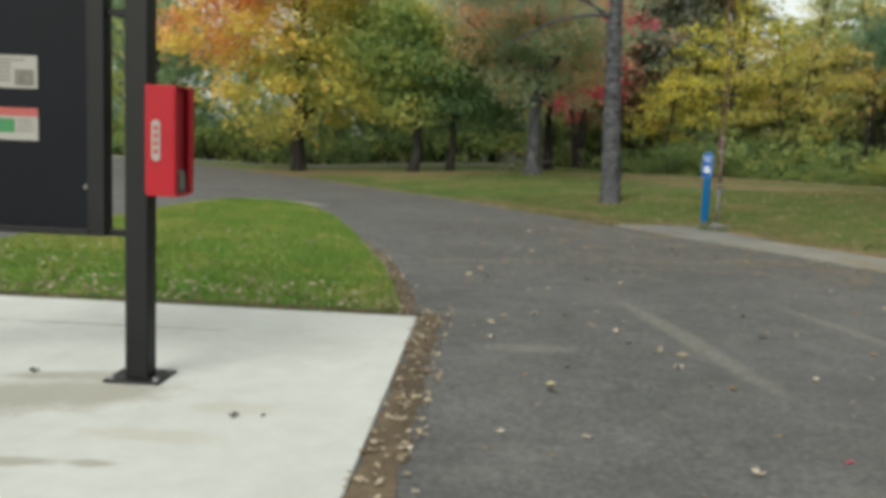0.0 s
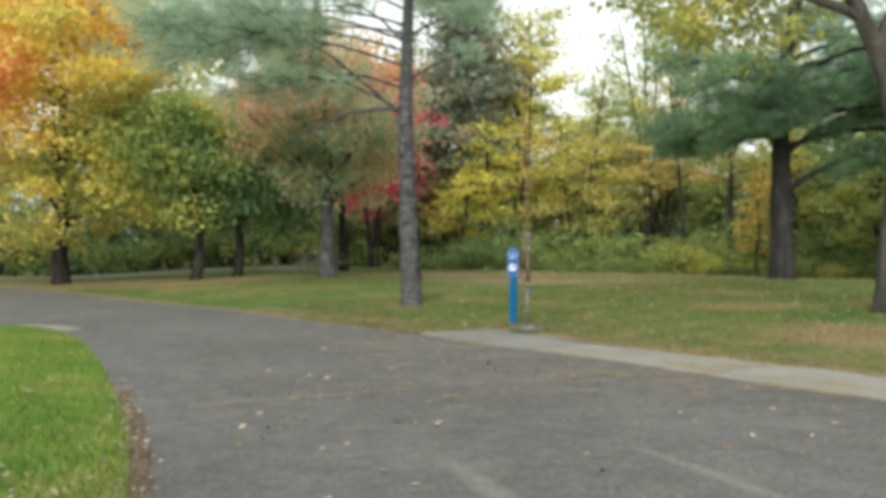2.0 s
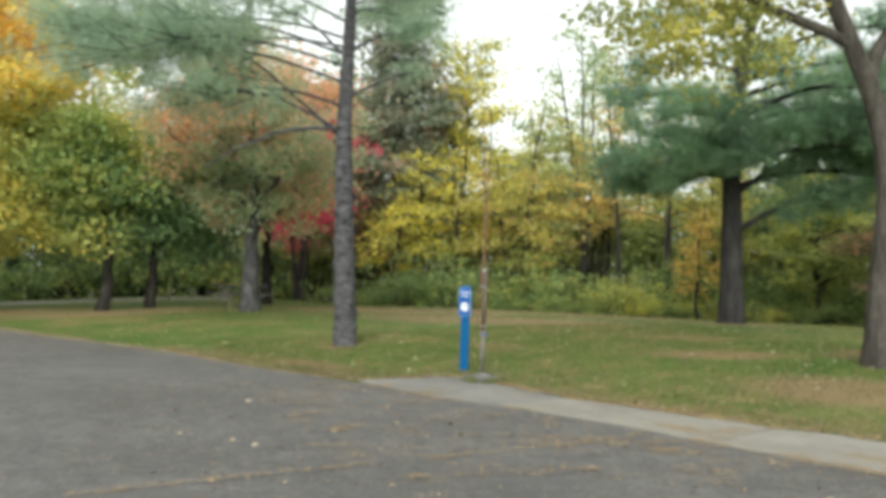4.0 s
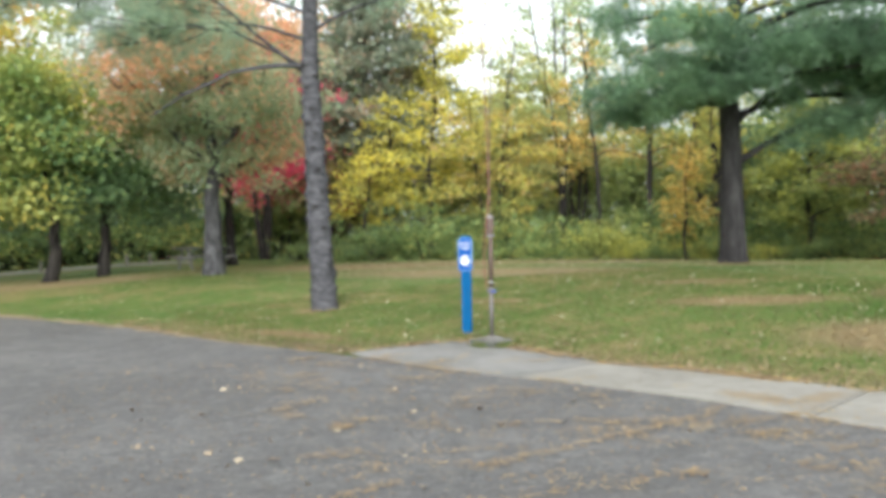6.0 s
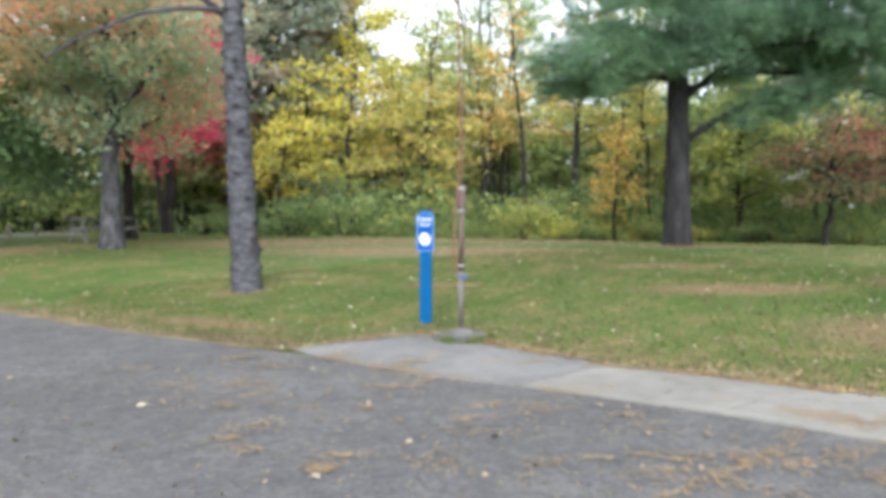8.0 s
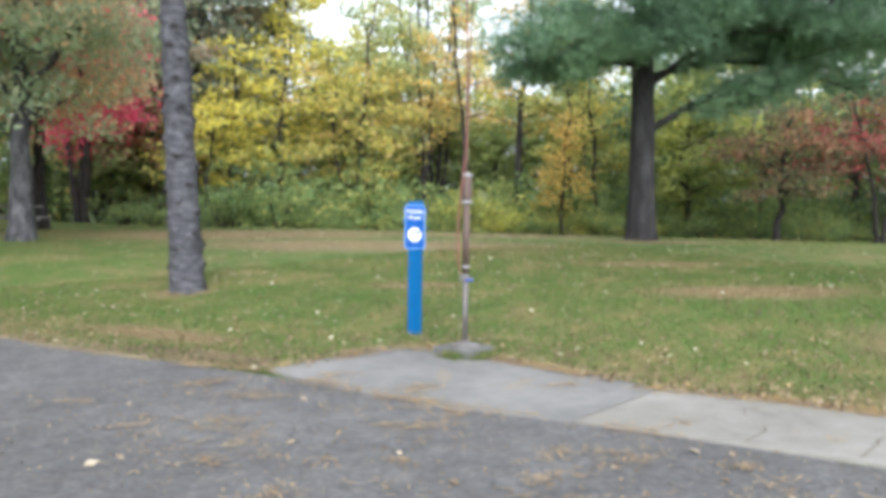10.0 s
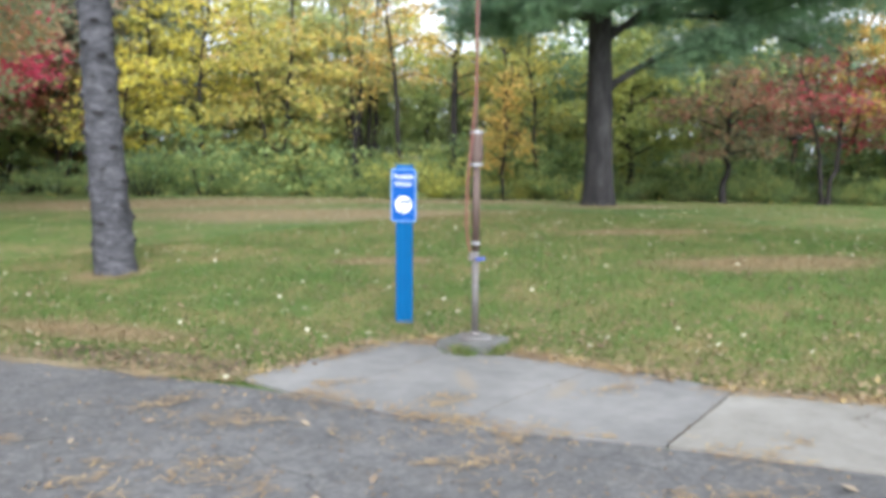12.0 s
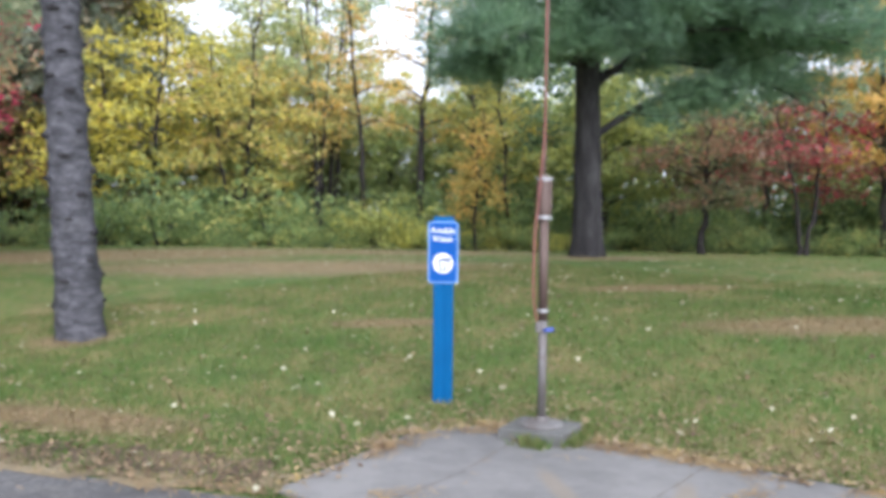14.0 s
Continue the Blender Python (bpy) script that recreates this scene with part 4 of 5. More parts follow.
broadleaf("oak_tree", (2.7, 38.4), 8.5, 0.19, (2.3, 3.0, 8.6), 0.16, 46, 80, M_BARK, L_RED, "dark-trunked oak with crimson leaves behind the pine", 24, limbs=8, puff=0.75, hang=[(0.4, 2.6, -1.0, 1.0, 2.9, 6.0, 22)])
broadleaf("maple_tree", (4.75, 45.5), 10.4, 0.22, (2.9, 2.6, 10.8), 0.2, 80, 70, M_BARK, L_RED, "crimson maple forking low", 25, limbs=7, puff=0.8, stems=3)
# the leaning tree at the right of the lawn
OAK_PATH = [(0, 0, 0), (0.05, 0.0, 1.2), (0.2, 0.0, 2.8), (0.1, 0.05, 3.9), (-0.45, 0.15, 5.2), (-1.05, 0.3, 6.6), (-1.5, 0.4, 8.5), (-1.7, 0.4, 10.5)]
broadleaf("shade_tree", (10.7, 15.4), 11.0, 0.255, (4.6, 6.3, 11.5), 0.13, 105, 70, M_BARK_OAK, foliage("yellow_green_leaves", [(0.1, (0.17, 0.20, 0.06)), (0.5, (0.29, 0.29, 0.07)), (0.9, (0.42, 0.37, 0.08))], 0.5, gain=1.35),
          "leaning shade tree with thin yellow-green leaves", 26, low=0.4, limbs=8, puff=0.7, trunk_path=OAK_PATH, extra=[(4.6, 95, 1.3, 2.7, 0.13), (5.2, 285, 3.4, 1.6, 0.09), (5.9, 260, 3.2, 1.0, 0.07)],
          hang=[(-4.6, -1.4, -0.8, 1.4, 4.7, 7.0, 34), (-3.2, -0.6, 0.5, 3.5, 5.0, 7.2, 22)])

# ---- the wood behind the lawn ----
W = "edge of the wood"
PROTO = {
    "yellow": lambda xy, s: broadleaf("tree", xy, 11.0, 0.13, (2.6, 3.0, 11.6), 0.15, 34, 66, M_BARK, L_YELLOW, "slender tree with clear yellow leaves", s, "tree", W, limbs=8, puff=0.55),
    "olive": lambda xy, s: broadleaf("tree", xy, 9.5, 0.12, (2.6, 2.6, 9.6), 0.16, 30, 52, M_BARK, L_OLIVE, "olive-green tree in the wood", s, "tree", W, limbs=8, puff=0.58),
    "gold": lambda xy, s: broadleaf("tree", xy, 8.5, 0.10, (2.2, 2.2, 8.2), 0.135, 24, 66, M_BARK, L_GOLD, "thin tree with golden brown leaves", s, "tree", W, limbs=8, puff=0.7),
    "bare": lambda xy, s: broadleaf("tree", xy, 14.0, 0.2, (2.6, 5.0, 14.0), 0.15, 30, 34, M_BARK, L_OLIVE, "tall thin tree that has lost most leaves", s, "tree", W, limbs=10, puff=0.8, low=0.3),
    "lime": lambda xy, s: broadleaf("tree", xy, 8.0, 0.10, (3.0, 0.6, 8.2), 0.245, 44, 40, M_BARK, L_LIME, "pale yellow-green tree deep in the wood", s, "tree", W, limbs=7, puff=0.85),
    "deep": lambda xy, s: broadleaf("tree", xy, 12.5, 0.17, (3.2, 1.0, 12.6), 0.28, 58, 40, M_BARK, L_DEEP, "dense dark green tree in the wood", s, "tree", W, limbs=8, puff=0.95),
    "rust": lambda xy, s: broadleaf("tree", xy, 6.0, 0.10, (2.8, 0.9, 6.2), 0.18, 52, 60, M_BARK, L_RUST, "low tree with rust-red leaves", s, "tree", W, limbs=8, puff=0.75, stems=2),
    "red": lambda xy, s: broadleaf("tree", xy, 5.9, 0.10, (2.1, 1.9, 6.1), 0.17, 30, 50, M_BARK, L_RED_TOP, "small tree turning crimson at the wood edge", s, "tree", W, limbs=8, puff=0.7, stems=2),
}
made = {}
picker = random.Random(17)


def spray_tree(name, loc, tall, girth, first, reach, leaf, limbs, per, bark, leaves, label, seed, stems=((0.0, 0.0, 1.0),), rise=0.55, sag=0.25, disc=0.6, group="", bare=0.3, spread=0.15, taper=0.55):
    """A loose woodland tree: bent stems (lean x, lean y, share of the height), and limbs that carry flat, layered sprays of leaves."""
    rng = np.random.default_rng(seed)
    tree = thing(name, (*loc, height(*loc) - 0.05), 0, label, "tree", group)
    wood, centres = [], []
    trunks = []
    for k, (lx, ly, share) in enumerate(stems):
        off = spread * (len(stems) > 1)
        t = np.linspace(0, 1, 20)[:, None]
        base = np.array([lx, ly, 0.0]) / (math.hypot(lx, ly) + 0.01) * off
        p = base + np.array([lx, ly, 0]) * t ** 1.4 + np.array([0, 0, tall * share]) * t
        w = np.cumsum(rng.normal(size=(20, 3)), axis=0)
        p += (w - w[0] * (1 - t) - w[-1] * t) * [0.06, 0.06, 0.0]
        rad = girth * (0.75 if len(stems) > 1 else 1.0) * (1 - 0.88 * t[:, 0] ** 0.9) + 0.014
        rad[0] *= 1.25
        wood.append(tube(p, rad, 9, 0.06, seed + k))
        trunks.append((p, rad))
    for k in range(limbs):
        p, rad = trunks[k % len(trunks)]
        top = p[-1, 2]
        f = (k + rng.random()) / limbs
        z = first + (top * 0.96 - first) * f
        a = k * 2.4 + 0.9 * rng.random()
        r = reach * (0.6 + 0.4 * math.sin(math.pi * min(1.0, 0.15 + f * 1.1))) * (1 - taper * f * f) * (0.7 + 0.5 * rng.random())
        o = at_height(p, z)
        t = np.linspace(0, 1, 8)[:, None]
        way = np.array([math.cos(a), math.sin(a), 0.0])
        q = o + way * r * t + np.array([0, 0, 1.0]) * (rise * r * t - sag * r * t ** 2.4) + np.cumsum(rng.normal(size=(8, 3)), axis=0) * 0.035 * math.sqrt(r) * t
        lr = min(0.05, float(np.interp(z, p[:, 2], rad)) * 0.45)
        wood.append(tube(q, lr * (1 - 0.85 * t[:, 0]) + 0.006, 5, 0.05, seed + k))
        n = max(3, int(3.2 * r / disc))
        for j in range(n):
            g = bare + (1.05 - bare) * (j + rng.random()) / n
            c = np.array([np.interp(g, t[:, 0], q[:, i]) for i in range(3)])
            side = rng.normal() * 0.28 * r * (1.1 - 0.5 * g)
            e = c + np.array([-way[1], way[0], 0]) * side + [0, 0, 0.12 * abs(side) - 0.25 * disc * rng.random()]
            if j % 2 == 0:
                wood.append(tube(np.linspace(c, e, 3), np.array([0.014, 0.010, 0.005]), 3))
            centres.append(e)
    part("trunk", raw_mesh("trunk", *joined(wood), bark, smooth=True), None, tree)
    c = np.array(centres)
    n = len(c)
    size = disc * (0.6 + 0.7 * rng.random((n, 1, 1)))
    ball = rng.normal(size=(n, per, 3)) * [0.62, 0.62, 0.2]
    tilt = rng.normal(size=(n, 1, 2)) * 0.25
    ball[:, :, 2:] += (ball[:, :, :2] * tilt).sum(axis=2, keepdims=True)
    pts = c[:, None, :] + ball * size
    part("crown", raw_mesh("crown", *leaf_quads(pts.reshape(-1, 3), leaf, rng, 0.35), leaves), None, tree)
    return tree


# trees that stand out singly at the wood's edge
FAN = ((-1.9, 0.3, 0.92), (-0.9, -0.4, 1.0), (0.1, 0.4, 1.0), (0.8, -0.2, 0.95), (1.9, 0.4, 0.86))
spray_tree("tree", (13.3, 47.0), 14.2, 0.15, 3.0, 2.7, 0.2, 40, 26, M_BARK, L_YELLOW, "tall slender tree with clear yellow leaves", 70, group=W, taper=0.0, disc=0.7)
spray_tree("tree", (10.1, 44.0), 7.8, 0.12, 2.0, 2.5, 0.19, 18, 22, M_BARK, L_YELLOW, "yellow tree with flat drooping sprays of leaves", 71, group=W, sag=0.5)
spray_tree("tree", (8.6, 42.2), 5.3, 0.08, 1.5, 1.7, 0.17, 12, 22, M_BARK, L_YELLOW, "small yellow tree leaning from the dark wood", 72, ((0.4, -0.3, 1.0),), group=W, sag=0.45)
spray_tree("conifer_tree", (9.7, 47.4), 18.0, 0.3, 3.4, 4.1, 0.26, 46, 52, M_BARK, L_CONIFER, "tall dark conifer with browning boughs", 73, ((0.5, 0.0, 1.0),), rise=0.3, sag=0.4, disc=0.95, group=W, bare=0.15)
spray_tree("maple_tree", (14.7, 43.0), 7.4, 0.13, 1.4, 3.7, 0.18, 26, 17, M_BARK, L_YOLIVE, "broad arching maple with olive and yellow leaves", 74, ((-0.8, 0.0, 1.0), (1.0, 0.3, 0.93)), rise=0.6, sag=0.45, group=W)
spray_tree("tree", (20.6, 46.5), 15.0, 0.16, 3.4, 2.2, 0.2, 50, 26, M_BARK, L_THIN, "many-stemmed tree with few pale green leaves", 75, FAN, rise=0.9, sag=0.15, disc=0.75, group=W, spread=0.35, taper=0.1)
spray_tree("tree", (20.2, 42.2), 11.5, 0.12, 4.6, 1.7, 0.16, 13, 12, M_BARK, L_GOLD, "thin leaning dark trunk with sparse golden leaves", 76, ((-1.2, 0.0, 1.0),), group=W)
spray_tree("tree", (21.7, 40.6), 12.5, 0.18, 3.6, 2.1, 0.16, 15, 13, M_BARK, L_GOLD, "leaning dark trunk with golden brown leaves", 77, ((1.0, 0.2, 1.0),), group=W)
spray_tree("tree", (20.2, 35.6), 5.0, 0.06, 1.3, 1.0, 0.14, 18, 13, M_BARK, L_GOLD, "slim sapling with drooping golden brown leaves", 78, ((0.25, 0.0, 1.0),), rise=0.3, sag=0.75, disc=0.36, group=W)
spray_tree("tree", (23.3, 39.0), 9.5, 0.13, 2.6, 2.5, 0.18, 16, 17, M_BARK, L_YOLIVE, "olive and gold tree behind the great pine", 79, group=W)
spray_tree("tree", (17.4, 46.0), 10.5, 0.11, 2.6, 2.8, 0.2, 24, 26, M_BARK, L_THIN, "thin pale green tree deep in the wood", 80, ((-0.6, 0.0, 1.0), (0.7, 0.0, 0.9)), group=W)
spray_tree("tree", (24.4, 29.4), 4.8, 0.12, 1.3, 2.5, 0.16, 20, 20, M_BARK, L_RUST, "low spreading tree with rust-red leaves", 81, ((0.5, 0.0, 1.0),), rise=0.5, sag=0.35, group=W)
spray_tree("tree", (26.6, 27.2), 5.6, 0.1, 1.9, 2.7, 0.16, 18, 17, M_BARK, L_CRIMSON, "small tree with layered crimson sprays", 82, ((0.3, -0.3, 1.0), (-0.8, 0.3, 0.85)), rise=0.4, sag=0.3, group=W)
spray_tree("tree", (29.0, 25.8), 10.5, 0.12, 2.4, 2.9, 0.18, 22, 32, M_BARK, L_GOLD, "golden tree at the edge of the wood", 83, group=W)
spray_tree("tree", (24.2, 33.4), 6.4, 0.11, 1.0, 2.8, 0.19, 22, 34, M_BARK, L_OLIVE, "dark olive tree behind the great pine", 84, group=W)
spray_tree("tree", (16.3, 44.6), 10.5, 0.12, 4.5, 1.6, 0.17, 12, 12, M_BARK, L_YOLIVE, "thin dark trunk with few yellow leaves", 85, ((0.5, 0.0, 1.0),), group=W)
spray_tree("tree", (18.6, 43.4), 9.5, 0.1, 4.0, 1.6, 0.17, 12, 12, M_BARK, L_GOLD, "thin dark trunk with few golden leaves", 86, ((-0.7, 0.0, 1.0), (0.6, 0.2, 0.9)), group=W)
spray_tree("tree", (12.0, 43.6), 8.5, 0.1, 3.4, 1.6, 0.17, 12, 14, M_BARK, L_YELLOW, "thin dark trunk with few yellow leaves", 87, ((0.3, 0.0, 1.0),), group=W)
spray_tree("tree", (22.6, 36.6), 7.0, 0.09, 2.2, 1.8, 0.17, 14, 16, M_BARK, L_YOLIVE, "thin tree with olive and yellow leaves", 88, ((-0.4, 0.0, 1.0),), group=W)


def plant(sort, x, y, size=1.0):
    if sort not in made:
        made[sort] = PROTO[sort]((x, y), 40 + len(made))
        return made[sort]
    m = pose(x, y, height(x, y) - 0.05, 0, 0, picker.random() * 360) @ Matrix.Diagonal((size, size, size * (0.92 + 0.16 * picker.random()), 1))
    return copy_thing(made[sort], m)


# further trees of the wood
for sort, x, y, size in [("olive", 17.6, 49.5, 0.9), ("deep", 26.5, 35.5, 0.8), ("olive", 28.0, 33.0, 0.9), ("rust", 29.5, 22.5, 1.0), ("deep", 30.5, 30.5, 0.8), ("deep", 33.5, 26.5, 0.85),
                         ("deep", 7.0, 49.5, 1.25), ("rust", 7.9, 47.0, 1.1), ("olive", 31.5, 24.0, 1.0), ("deep", 33.0, 20.0, 0.9), ("yellow", 18.4, 50.5, 0.8), ("olive", 13.2, 50.0, 0.75),
                         ("gold", 32.0, 29.0, 1.1), ("bare", 25.0, 40.5, 0.9), ("olive", 10.8, 49.6, 0.75), ("deep", -9.0, 52.0, 0.8), ("deep", -5.8, 51.2, 0.75), ("deep", -2.8, 52.0, 0.85), ("deep", 0.2, 50.6, 0.75),
                         ("deep", -16.5, 42.0, 0.95), ("olive", -20.0, 47.0, 1.1), ("red", 5.9, 48.6, 1.2)]:
    plant(sort, x, y, size)
# deeper ranks
for k in range(34):
    x = 4 + 42 * k / 33 + picker.uniform(-0.8, 0.8)
    plant("lime", x, 47.5 - 0.75 * max(0, x - 21) + picker.uniform(-0.8, 3), picker.uniform(0.6, 0.85) if x < 21 else picker.uniform(0.7, 0.95))
for k in range(30):
    x = 6 + 34 * k / 29 + picker.uniform(-1, 1)
    y = 50.5 - 0.62 * max(0, x - 20) + picker.uniform(-2, 2)
    if x < 24 and k % 2:
        continue
    plant(picker.choice(["lime", "bare", "yellow", "olive", "lime", "lime"]), x, y, picker.uniform(0.45, 0.65) if x < 24 else picker.uniform(0.7, 1.0))
for k in range(26):
    x = -50 + 56 * k / 25 + picker.uniform(-1.2, 1.2)
    plant(picker.choice(["deep", "bare", "olive", "bare"]), x, 58 + picker.uniform(-4, 5), picker.uniform(0.7, 1.05))
for k in range(22):
    x = -48 + 54 * k / 21 + picker.uniform(-1, 1)
    plant(picker.choice(["deep", "olive", "deep", "gold"]), x, 50.5 + picker.uniform(-1.5, 1.5), picker.uniform(0.35, 0.55))
for k in range(12):
    y = 26 - 46 * k / 11
    plant(picker.choice(["olive", "deep", "yellow", "gold"]), 37 + picker.uniform(-2, 3), y, picker.uniform(0.8, 1.1))
for k in range(6):
    plant(picker.choice(["olive", "bare", "yellow"]), -36 + 12 * k, -34 + picker.uniform(-3, 3), picker.uniform(0.9, 1.2))
for k in range(6):
    plant(picker.choice(["olive", "yellow", "bare"]), -40 + picker.uniform(-3, 3), -22 + 12 * k, picker.uniform(0.9, 1.2))


def shrub(xy, seed, leaves, label):
    rng = np.random.default_rng(seed)
    bush = thing("shrub", (*xy, height(*xy) - 0.05), 0, label, "shrub", "undergrowth")
    stems = [tube(bent((rng.normal() * 0.15, rng.normal() * 0.15, 0), (rng.normal() * 0.7, rng.normal() * 0.7, 0.9 + 0.9 * rng.random()), 6, 0.05, rng), np.linspace(0.022, 0.005, 6), 4) for _ in range(8)]
    part("stem", raw_mesh("stem", *joined(stems), M_BARK, smooth=True), None, bush)
    c = rng.normal(size=(40, 3)) * [0.7, 0.55, 0.4] + [0, 0, 0.85]
    c[:, 2] = np.abs(c[:, 2])
    pts = c[:, None, :] + rng.normal(size=(40, 25, 3)) * [0.22, 0.22, 0.16]
    part("leaves", raw_mesh("leaves", *leaf_quads(pts.reshape(-1, 3), 0.134, rng, 0.4), leaves), None, bush)
    return bush


bushes = [shrub((8.2, 38.2), 61, L_SHRUB, "tangled green undergrowth shrub"), shrub((10.2, 38.8), 62, L_SHRUB, "olive undergrowth shrub at the wood edge"), shrub((17.4, 37.6), 63, L_OLIVE, "low shrub with yellow-green leaves")]
FRONT = [(5.5, 40.5), (8, 38.6), (13, 39.2), (18, 38.0), (22, 35.0), (26, 30.5), (29.5, 25), (32, 18), (34, 8)]
front = resample(FRONT, 58)
for k, (x, y) in enumerate(front):
    for row in range(2):
        b = bushes[2] if (row == 0 and 17 < x < 22 and k % 4 == 0) else bushes[picker.choice([0, 0, 1])]
        s = picker.uniform(0.25, 0.62) if row == 0 else (picker.uniform(0.4, 0.72) if picker.random() < 0.75 else picker.uniform(0.9, 1.4))
        px, py = x + row * 1.6 + picker.uniform(-0.5, 0.5), y + row * 1.7 + picker.uniform(-0.5, 0.5)
        copy_thing(b, pose(px, py, height(px, py) - 0.05, 0, 0, picker.random() * 360) @ Matrix.Diagonal((s * 1.15, s * 1.15, s, 1)))
tuft_bush = shrub((17.9, 38.7), 66, L_TUFT, "low bright yellow-green shrub at the wood edge")
for x, y, size in ((18.6, 38.3, 0.55), (19.3, 37.7, 0.6), (17.2, 39.0, 0.45), (20.3, 36.6, 0.5), (21.4, 35.6, 0.4), (16.4, 39.3, 0.4), (22.6, 33.6, 0.45)):
    copy_thing(tuft_bush, pose(x, y, height(x, y) - 0.05, 0, 0, x * 70) @ Matrix.Diagonal((size * 1.1, size * 1.1, size, 1)))
tall_bush = shrub((16.0, 44.5), 64, L_SHRUB, "olive green thicket deep in the wood")
for k, (x, y) in enumerate(resample(FRONT, 38)):
    for row in range(2):
        px, py = x + 3.6 + 2.6 * row + picker.uniform(-0.7, 0.7), y + 4.2 + 2.8 * row + picker.uniform(-0.7, 0.7)
        sx = picker.uniform(0.8, 1.45)
        copy_thing(tall_bush, pose(px, py, height(px, py) - 0.05, 0, 0, picker.random() * 360) @ Matrix.Diagonal((sx, sx, sx * picker.uniform(0.8, 1.2), 1)))
for k in range(32):
    px, py = -46 + 50 * k / 31 + picker.uniform(-0.6, 0.6), 50 + picker.uniform(-1, 1)
    s = picker.uniform(1.0, 1.8)
    copy_thing(bushes[picker.choice([0, 0, 1])], pose(px, py, height(px, py) - 0.05, 0, 0, picker.random() * 360) @ Matrix.Diagonal((s * 1.2, s, s, 1)))
far_bush = shrub((-30.0, 56.0), 65, L_DEEP, "dense dark thicket beyond the road")
for k in range(44):
    px, py = -44 + 56 * k / 43 + picker.uniform(-0.8, 0.8), 54.5 + picker.uniform(-1.2, 1.2)
    s = picker.uniform(1.5, 2.3)
    copy_thing(far_bush, pose(px, py, height(px, py) - 0.05, 0, 0, picker.random() * 360) @ Matrix.Diagonal((s * 1.25, s, s * picker.uniform(0.8, 1.3), 1)))

# ---- the notice board ----
def bar_text(name, words, size, mat, parent, m, label=""):
    cu = bpy.data.curves.new(name, "FONT")
    cu.body, cu.size, cu.extrude, cu.align_x, cu.align_y = words, size, 0.0012, "CENTER", "CENTER"
    cu.offset = size * 0.012
    tmp = bpy.data.objects.new(name, cu)
    me = bpy.data.meshes.new_from_object(tmp)
    bpy.data.objects.remove(tmp)
    me.materials.append(mat)
    ob = part(name, me, None, parent, label)
    ob.matrix_basis = m
    return ob


ZP = ZS + 0.01
kiosk = thing("notice_board", (-1.888, 4.60, ZP), 0, "dark bronze notice board on posts with base plates", "notice board")
for px, tag in ((0.0, ""), (-1.62, "")):
    post = part("post", block(px - 0.064, px + 0.064, -0.064, 0.064, 0.012, 2.45, 0.008), M_BRONZE, kiosk)
    part("base_plate", block(px - 0.155, px + 0.155, -0.14, 0.14, 0.0, 0.016, 0.005), M_BRONZE, post)
    for bx in (-0.125, 0.125):
        for by in (-0.105, 0.105):
            part("bolt", lathe([(0.016, 0.016), (0.016, 0.03), (0.008, 0.034)], 8), M_GALV, post).location = (px + bx, by, 0)
    part("cap", block(px - 0.07, px + 0.07, -0.07, 0.07, 2.45, 2.468, 0.005), M_BRONZE, post)
XR, XL, ZB, ZT = -0.178, -1.47, 0.795, 2.22
part("backing", block(XL + 0.02, XR - 0.02, -0.015, 0.03, ZB + 0.02, ZT - 0.02, 0.003), M_BOARD, kiosk)
for name, box in (("stile", (XR - 0.085, XR, -0.055, 0.05, ZB, ZT)), ("stile", (XL, XL + 0.085, -0.055, 0.05, ZB, ZT)), ("rail", (XL + 0.085, XR - 0.085, -0.055, 0.05, ZB, ZB + 0.04)), ("rail", (XL + 0.085, XR - 0.085, -0.055, 0.05, ZT - 0.085, ZT))):
    part(name, block(*box, 0.006), M_BRONZE, kiosk)
part("inner_trim", block(XR - 0.105, XR - 0.085, -0.04, -0.015, ZB + 0.04, ZT - 0.085, 0.003), M_BRONZE, kiosk)
for z in (0.815, 2.0):
    part("bracket", block(XR, -0.064, -0.02, 0.02, z - 0.02, z + 0.018, 0.003), M_BRONZE, kiosk)
    part("bracket", block(-1.556, XL, -0.02, 0.02, z - 0.02, z + 0.018, 0.003), M_BRONZE, kiosk)
latch = part("latch", lathe([(0.014, 0), (0.014, 0.012), (0.006, 0.016)], 10), M_STEEL, kiosk)
latch.matrix_basis = pose(XR - 0.115, -0.02, 1.06, 90, 0, 0)


def notice(name, label, x, z, w, h, bits):
    """A sheet pinned to the board; bits: (name, x, z, width, height, material) of printed blocks."""
    sheet = thing(name, (-1.888 + x, 4.60 - 0.016, ZP + z), 0, label, "notice")
    part("paper", block(-w, 0, -0.003, 0, -h, 0, 0.0008), M_PAPER, sheet)
    for bn, bx, bz, bw, bh, mat in bits:
        part(bn, block(bx, bx + bw, -0.0055, -0.0032, bz - bh, bz, 0.0), mat, sheet)


notice("paper_notice", "grey paper notice with a small photograph", -0.562, 1.755, 0.40, 0.175,
       [("picture", -0.125, -0.075, 0.105, 0.085, M_PRINT)] + [("text_line", -0.37, -0.02 - 0.022 * k, 0.22 if k else 0.3, 0.008, M_PRINT) for k in range(6)])
notice("paper_notice", "white notice with a red heading and green panel", -0.562, 1.475, 0.40, 0.175,
       [("heading", -0.40, 0.0, 0.40, 0.045, M_PRINT_RED), ("green_panel", -0.30, -0.06, 0.17, 0.075, M_PRINT_GREEN)] + [("text_line", -0.115, -0.062 - 0.02 * k, 0.09, 0.006, M_PRINT) for k in range(4)])

